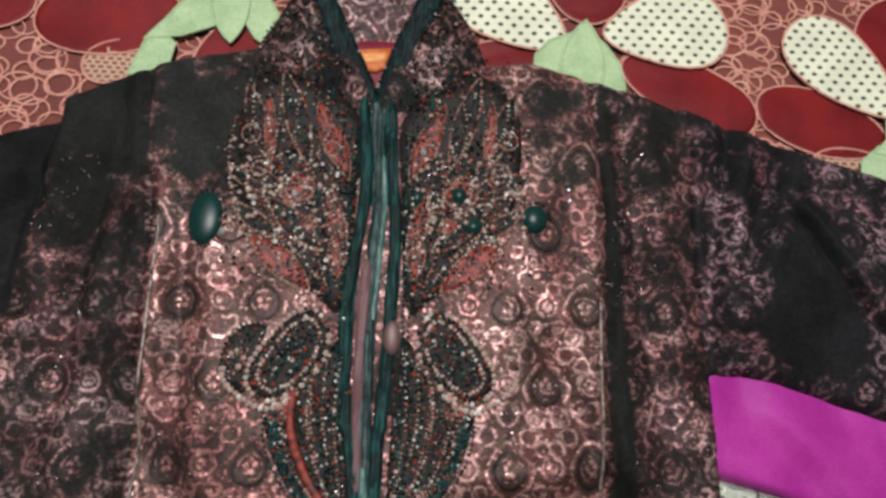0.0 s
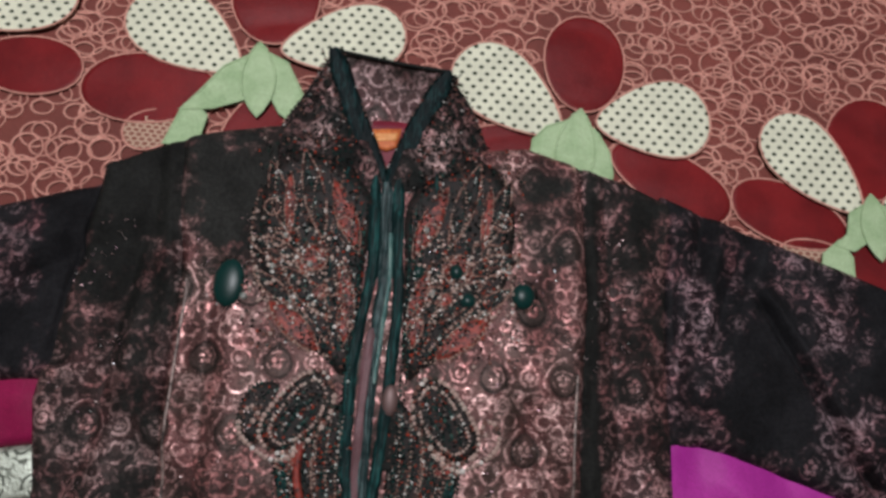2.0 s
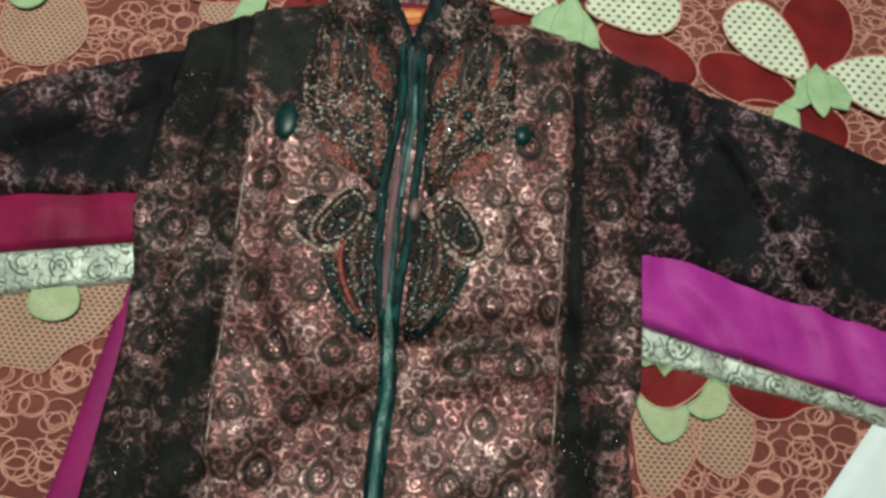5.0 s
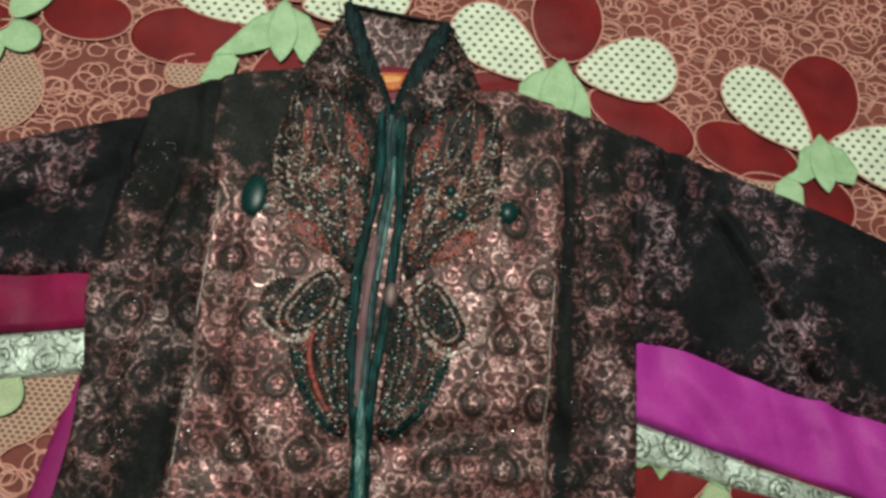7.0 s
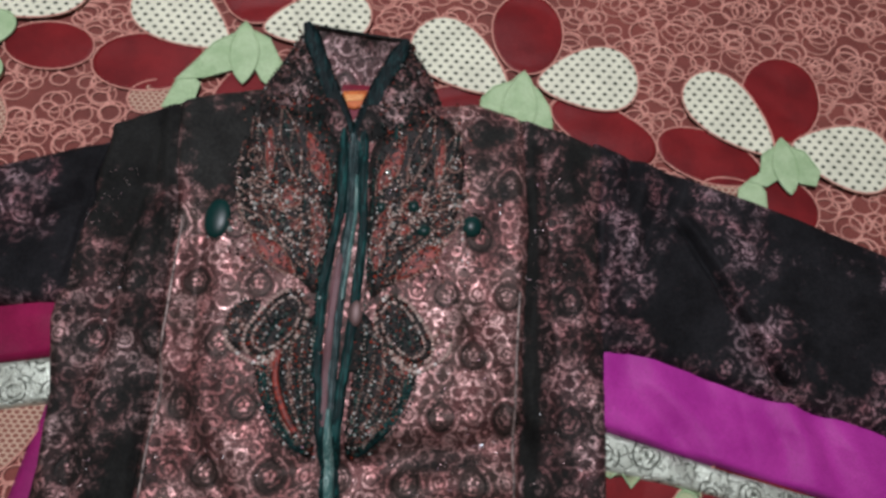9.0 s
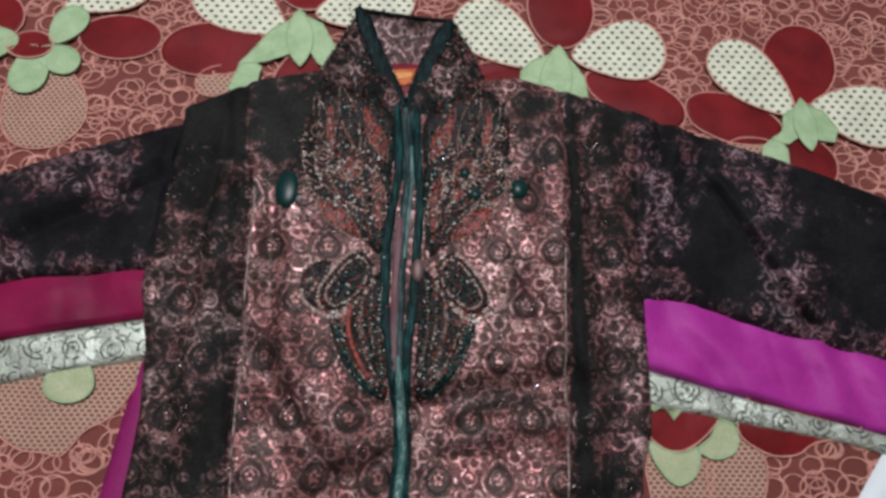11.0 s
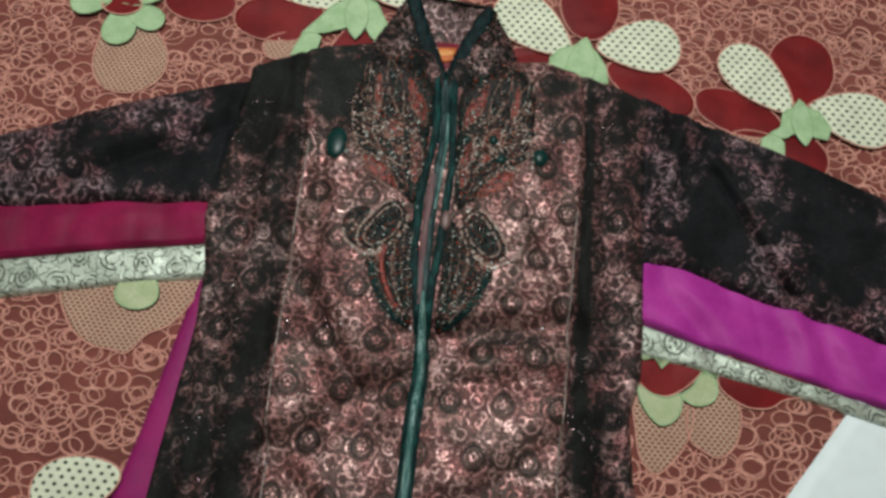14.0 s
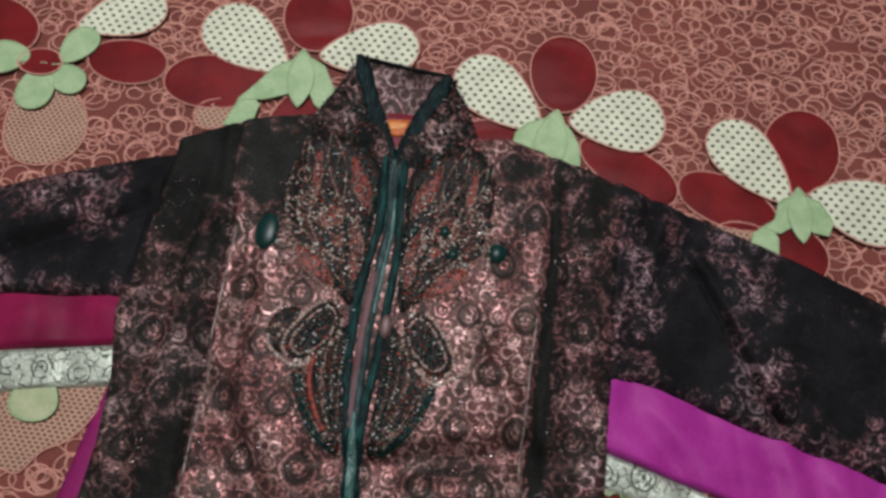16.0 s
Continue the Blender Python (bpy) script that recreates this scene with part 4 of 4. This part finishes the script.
    for off in (-0.0026, 0.0, 0.0026):
        bead_row(smooth([(0.064 + off, -0.050), (0.062 + off, -0.070), (0.048 + off, -0.098), (0.022 + off, -0.122)], 26), 0.0010, 0.0030, green_v, green_f)
    if s < 0:
        cord("rust_cord", raised([(0.052, -0.036), (0.052, -0.062), (0.042, -0.088), (0.030, -0.106)]), 0.0032, RUST, jacket, "rust red cord", flat=0.5)
    for points, r, step, where in (
        ([(0.030, 0.004), (0.042, 0.019), (0.059, 0.013), (0.073, -0.004), (0.083, -0.022), (0.081, -0.037), (0.066, -0.044), (0.046, -0.033), (0.033, -0.016), (0.030, 0.004)], 0.0021, 0.0037, "pale"),
        ([(0.036, 0.004), (0.044, 0.012), (0.056, 0.007), (0.067, -0.007), (0.076, -0.024), (0.074, -0.033), (0.064, -0.037), (0.050, -0.028), (0.039, -0.014), (0.036, 0.004)], 0.0014, 0.0029, "pale"),
        ([(0.046, -0.036), (0.066, -0.049), (0.084, -0.043), (0.097, -0.032), (0.099, -0.018), (0.091, -0.011), (0.085, -0.018), (0.091, -0.023)], 0.0021, 0.0037, "pale"),
        ([(0.044, 0.000), (0.055, -0.010), (0.062, -0.022), (0.066, -0.030)], 0.0014, 0.0027, "green"),
        ([(0.050, 0.006), (0.060, -0.006), (0.068, -0.020), (0.070, -0.030)], 0.0013, 0.0027, "green"),
        ([(0.042, -0.008), (0.050, -0.018), (0.058, -0.028)], 0.0013, 0.0027, "green"),
        ([(0.038, -0.014), (0.042, -0.050), (0.036, -0.082), (0.024, -0.104)], 0.0012, 0.0026, "gold"),
        ([(0.030, -0.008), (0.032, -0.050), (0.026, -0.084)], 0.0011, 0.0026, "gold"),
        ([(0.058, -0.042), (0.057, -0.066), (0.045, -0.093), (0.026, -0.114)], 0.0011, 0.0026, "gold"),
        ([(0.070, -0.046), (0.068, -0.072), (0.053, -0.101), (0.026, -0.126)], 0.0011, 0.0026, "green"),
        ([(0.018, 0.165), (0.020, 0.100), (0.020, 0.030), (0.020, -0.060), (0.016, -0.120)], 0.0013, 0.0027, "green"),
        ([(0.022, 0.160), (0.024, 0.100), (0.024, 0.034), (0.024, -0.060)], 0.0011, 0.0027, "green"),
        ([(0.108, 0.165), (0.110, 0.120), (0.094, 0.074), (0.062, 0.038), (0.034, 0.030)], 0.0012, 0.0028, "gold"),
        ([(0.098, 0.120), (0.080, 0.085), (0.052, 0.055), (0.040, 0.040)], 0.0012, 0.0028, "gold"),
        ([(0.060, 0.190), (0.064, 0.150), (0.052, 0.126), (0.034, 0.100)], 0.0011, 0.0028, "gold"),
        ([(0.096, 0.190), (0.092, 0.150), (0.072, 0.128), (0.076, 0.110), (0.092, 0.112)], 0.0011, 0.0028, "gold"),
        ([(0.030, 0.170), (0.044, 0.190), (0.060, 0.215)], 0.0011, 0.0028, "green"),
    ):
        line = smooth(points, 24)
        bead_row(line, r, step, *{"gold": (gold_v, gold_f), "pale": (pale_v, pale_f), "green": (green_v, green_f)}[where])
    # leaves and small flowers of the spray on the breast
    for x0, y0, x1, y1, wide, m, row in (
        (0.074, 0.200, 0.052, 0.126, 0.0085, EMBROIDERED, "gold"), (0.100, 0.186, 0.082, 0.130, 0.0075, EMBROIDERED, "gold"), (0.112, 0.122, 0.066, 0.106, 0.0080, EMBROIDERED, "gold"),
        (0.080, 0.100, 0.040, 0.062, 0.0085, EMBROIDERED, "gold"), (0.036, 0.108, 0.022, 0.052, 0.0060, RUST, "gold"), (0.106, 0.096, 0.070, 0.070, 0.0060, EMBROIDERED, "gold"),
    ):
        outline = blade(*at(x0, y0), *at(x1, y1), wide)
        flat_patch("leaf_patch", outline, lambda x, y: on_jacket(x, y) + 0.0003, m, jacket, "stitched leaf patch", 3, 0.0010)
        dense = [(p[0], p[1]) for p in spline([(*q, 0) for q in outline], 6, True)]
        cord("copper_cord", [(x, y, on_jacket(x, y) + 0.0010) for x, y in dense], 0.0007, COPPER, jacket, "copper thread couched round a leaf", True, 0.7)
        bead_row(dense, 0.0011, 0.0026, *((gold_v, gold_f) if row == "gold" else (green_v, green_f)))
        bead_row(smooth([(x0, y0), ((x0 + x1) / 2 + 0.001, (y0 + y1) / 2), (x1, y1)], 30), 0.0010, 0.0028, green_v, green_f)
    for cx, cy, r in ((0.060, 0.108, 0.0125), (0.060, 0.108, 0.0080), (0.088, 0.122, 0.0095), (0.088, 0.122, 0.0055), (0.042, 0.086, 0.0070), (0.096, 0.150, 0.0070), (0.036, 0.140, 0.0060)):
        circle = smooth([(cx + r * math.cos(k), cy + r * math.sin(k)) for k in (0, 1.05, 2.1, 3.14, 4.2, 5.25)], 8, True)
        cord("copper_cord", [(x, y, on_jacket(x, y) + 0.0012) for x, y in circle], 0.0007, COPPER, jacket, "copper thread couched in a rosette", True, 0.7)
        bead_row(circle, 0.0010, 0.0030, gold_v, gold_f)
    # strands that fan out over the breast and gather at the waist
    for k in range(0, 9, 2):
        a, b = 0.020 + 0.0085 * k, 0.026 + 0.0092 * k
        wave = random.uniform(-0.004, 0.004)
        points = [(a, 0.192 - 0.0012 * k), (a + 0.004 + wave, 0.150), (b, 0.108), (0.030 + 0.0060 * k, 0.070), (0.026 + 0.0026 * k, 0.036)]
        if k % 4 == 2:
            cord("green_cord", raised(points, 12, 0.0008), 0.0011, VELVET, jacket, "dark green cord", flat=0.6)
        bead_row(smooth([(x + 0.003, y) for x, y in points], 24), 0.0010, 0.0028 + 0.0006 * (k % 3), *((gold_v, gold_f) if k % 4 else (green_v, green_f)))
    for k in range(6):
        points = [(0.020 + 0.0085 * k, -0.004 - 0.006 * k), (0.024 + 0.0080 * k, -0.050), (0.020 + 0.0062 * k, -0.086), (0.016 + 0.0030 * k, -0.116)]
        bead_row(smooth(points, 24), 0.0010, 0.0027, *((green_v, green_f) if k % 2 else (gold_v, gold_f)))
        bead_row(smooth([(x + 0.0028, y) for x, y in points], 24), 0.0009, 0.0030, green_v, green_f)
    for _ in range(420):
        x, y = at(random.uniform(0.02, 0.112), random.uniform(0.034, 0.215))
        add_bead((x, y, on_jacket(x, y) + 0.0014), random.uniform(0.0007, 0.0015), verts, faces)
    # larger bright beads added as sparkle, thickest across the breast
    for _ in range(140):
        x, y = at(random.uniform(0.024, 0.108), random.gauss(0.098, 0.026))
        add_bead((x, y, on_jacket(x, y) + 0.0022), random.uniform(0.0011, 0.0019), pale_v, pale_f)
    tagged(mesh_object("beadwork", verts, faces, BEADS, jacket, "small mixed glass beads", smooth=False), kind="stuff")
    tagged(mesh_object("gold_beading", gold_v, gold_f, GOLD_BEADS, jacket, "rows of copper gold beads", smooth=False), kind="stuff")
    tagged(mesh_object("pale_beading", pale_v, pale_f, PALE_BEADS, jacket, "rope of pale rose beads and scattered sparkle beads", smooth=False), kind="stuff")
    tagged(mesh_object("green_beading", green_v, green_f, GREEN_BEADS, jacket, "rows of dark green beads", smooth=False), kind="stuff")


# loose glints of metal thread all over the cloth
GLINT = bead_mix("metal_glint", ((0.0, (0.34, 0.22, 0.22)), (0.5, (0.45, 0.36, 0.35)), (0.8, (0.30, 0.18, 0.22)), (0.95, (0.7, 0.72, 0.74))), 0.36, 0.8)


def glitter(name, spot, count, lift, seed, label):
    """Small tilted flakes on a surface that spot(u, v) gives."""
    random.seed(seed)
    verts, faces = [], []
    while len(faces) < count:
        u, v = random.random(), random.random()
        x, y, z = spot(u, v)
        if y < -0.42 or y > 0.15 or bumps(x, y, 30.0, 8.0) < 0.05 or princess_l(y) - 0.035 < x < princess_l(y):
            continue
        r, turn = random.uniform(0.0004, 0.0009), random.uniform(0, 6.28)
        tx, ty = random.gauss(0, 0.22), random.gauss(0, 0.22)
        base = len(verts)
        for k in range(4):
            a = turn + k * math.pi / 2
            dx, dy = r * math.cos(a), 0.7 * r * math.sin(a)
            verts.append((x + dx, y + dy, z + lift + r * 0.4 + dx * tx + dy * ty))
        faces.append((base, base + 1, base + 2, base + 3))
    tagged(mesh_object(name, verts, faces, GLINT, jacket, label, smooth=False), kind="stuff")


def front_spot(u, v):
    y = -0.42 + 0.62 * v
    x = edge_l(y) + 0.012 + (edge_r(y) - edge_l(y) - 0.024) * u
    y = min(y, top_y(x) - 0.012)
    return x, y, jacket_z(x, y)


glitter("thread_glitter", front_spot, 1500, 0.0006, 31, "fine metal thread glints")


def cabochon(name, x, y, a, b, high, material, label, lift=0.0):
    verts, faces, n = [], [], 16
    base = on_jacket(x, y) + lift
    verts.append((x, y, base + high))
    for r in range(1, 6):
        t = r / 5 * math.pi / 2
        for k in range(n):
            c = 2 * math.pi * k / n
            verts.append((x + a * math.sin(t) * math.cos(c), y + b * math.sin(t) * math.sin(c), base + high * math.cos(t)))
    faces += [(0, 1 + k, 1 + (k + 1) % n) for k in range(n)]
    for r in range(4):
        faces += [(1 + r * n + k, 1 + (r + 1) * n + k, 1 + (r + 1) * n + (k + 1) % n, 1 + r * n + (k + 1) % n) for k in range(n)]
    return mesh_object(name, verts, faces, material, jacket, label)


cabochon("zip_pull", 0.001, 0.000, 0.0062, 0.0120, 0.0030, METAL, "rose coloured metal zip pull", 0.0035)
cabochon("gem", -0.135, 0.084, 0.0125, 0.0200, 0.0042, GEM, "large oval dark green glass stone")
cabochon("gem", 0.103, 0.090, 0.0095, 0.0110, 0.005, GEM, "round dark green glass stone")
cabochon("gem", 0.047, 0.106, 0.0060, 0.0070, 0.005, GEM, "small green glass stone")
cabochon("gem", 0.058, 0.083, 0.0070, 0.0065, 0.005, GEM, "small green glass stone")
cabochon("gem", 0.016, 0.104, 0.0055, 0.0065, 0.004, GEM, "small green glass stone")
verts, faces = [], []
for x, y, a, b in ((-0.135, 0.084, 0.0140, 0.0215), (0.103, 0.090, 0.0110, 0.0125)):
    for k in range(26):
        t = 2 * math.pi * k / 26 + random.uniform(-0.06, 0.06)
        px, py = x + a * math.cos(t), y + b * math.sin(t)
        add_bead((px, py, on_jacket(px, py) + 0.0008), random.uniform(0.0008, 0.0014), verts, faces)
tagged(mesh_object("stone_setting", verts, faces, COLLAR_BEADS, jacket, "small beads set round the green stones", smooth=False), kind="stuff")
for x, y in ((-0.073, 0.104), (-0.094, 0.126), (0.028, 0.088), (-0.122, 0.074), (0.072, 0.074), (-0.086, 0.072), (0.086, 0.110), (0.020, 0.140), (-0.102, 0.100)):
    cabochon("stone", x, y, 0.0030, 0.0032, 0.003, CLEAR, "small pale faceted stone")

# ---- paper on the bed ----
corner, along, across = Vector((0.377, -0.266)), Vector((0.60, 0.80)), Vector((0.80, -0.60))


def paper_place(u, v):
    p = corner + across * (0.21 * u) + along * (0.148 * v)
    return p[0], p[1], sheet_z(p[0], p[1]) + 0.003 + 0.002 * u * u


tagged(grid_patch("paper", paper_place, 12, 10, PAPER, None, "", 0.001, (0, 0, 0, 0)), "blank white sheet of paper lying on the bedsheet", "paper")
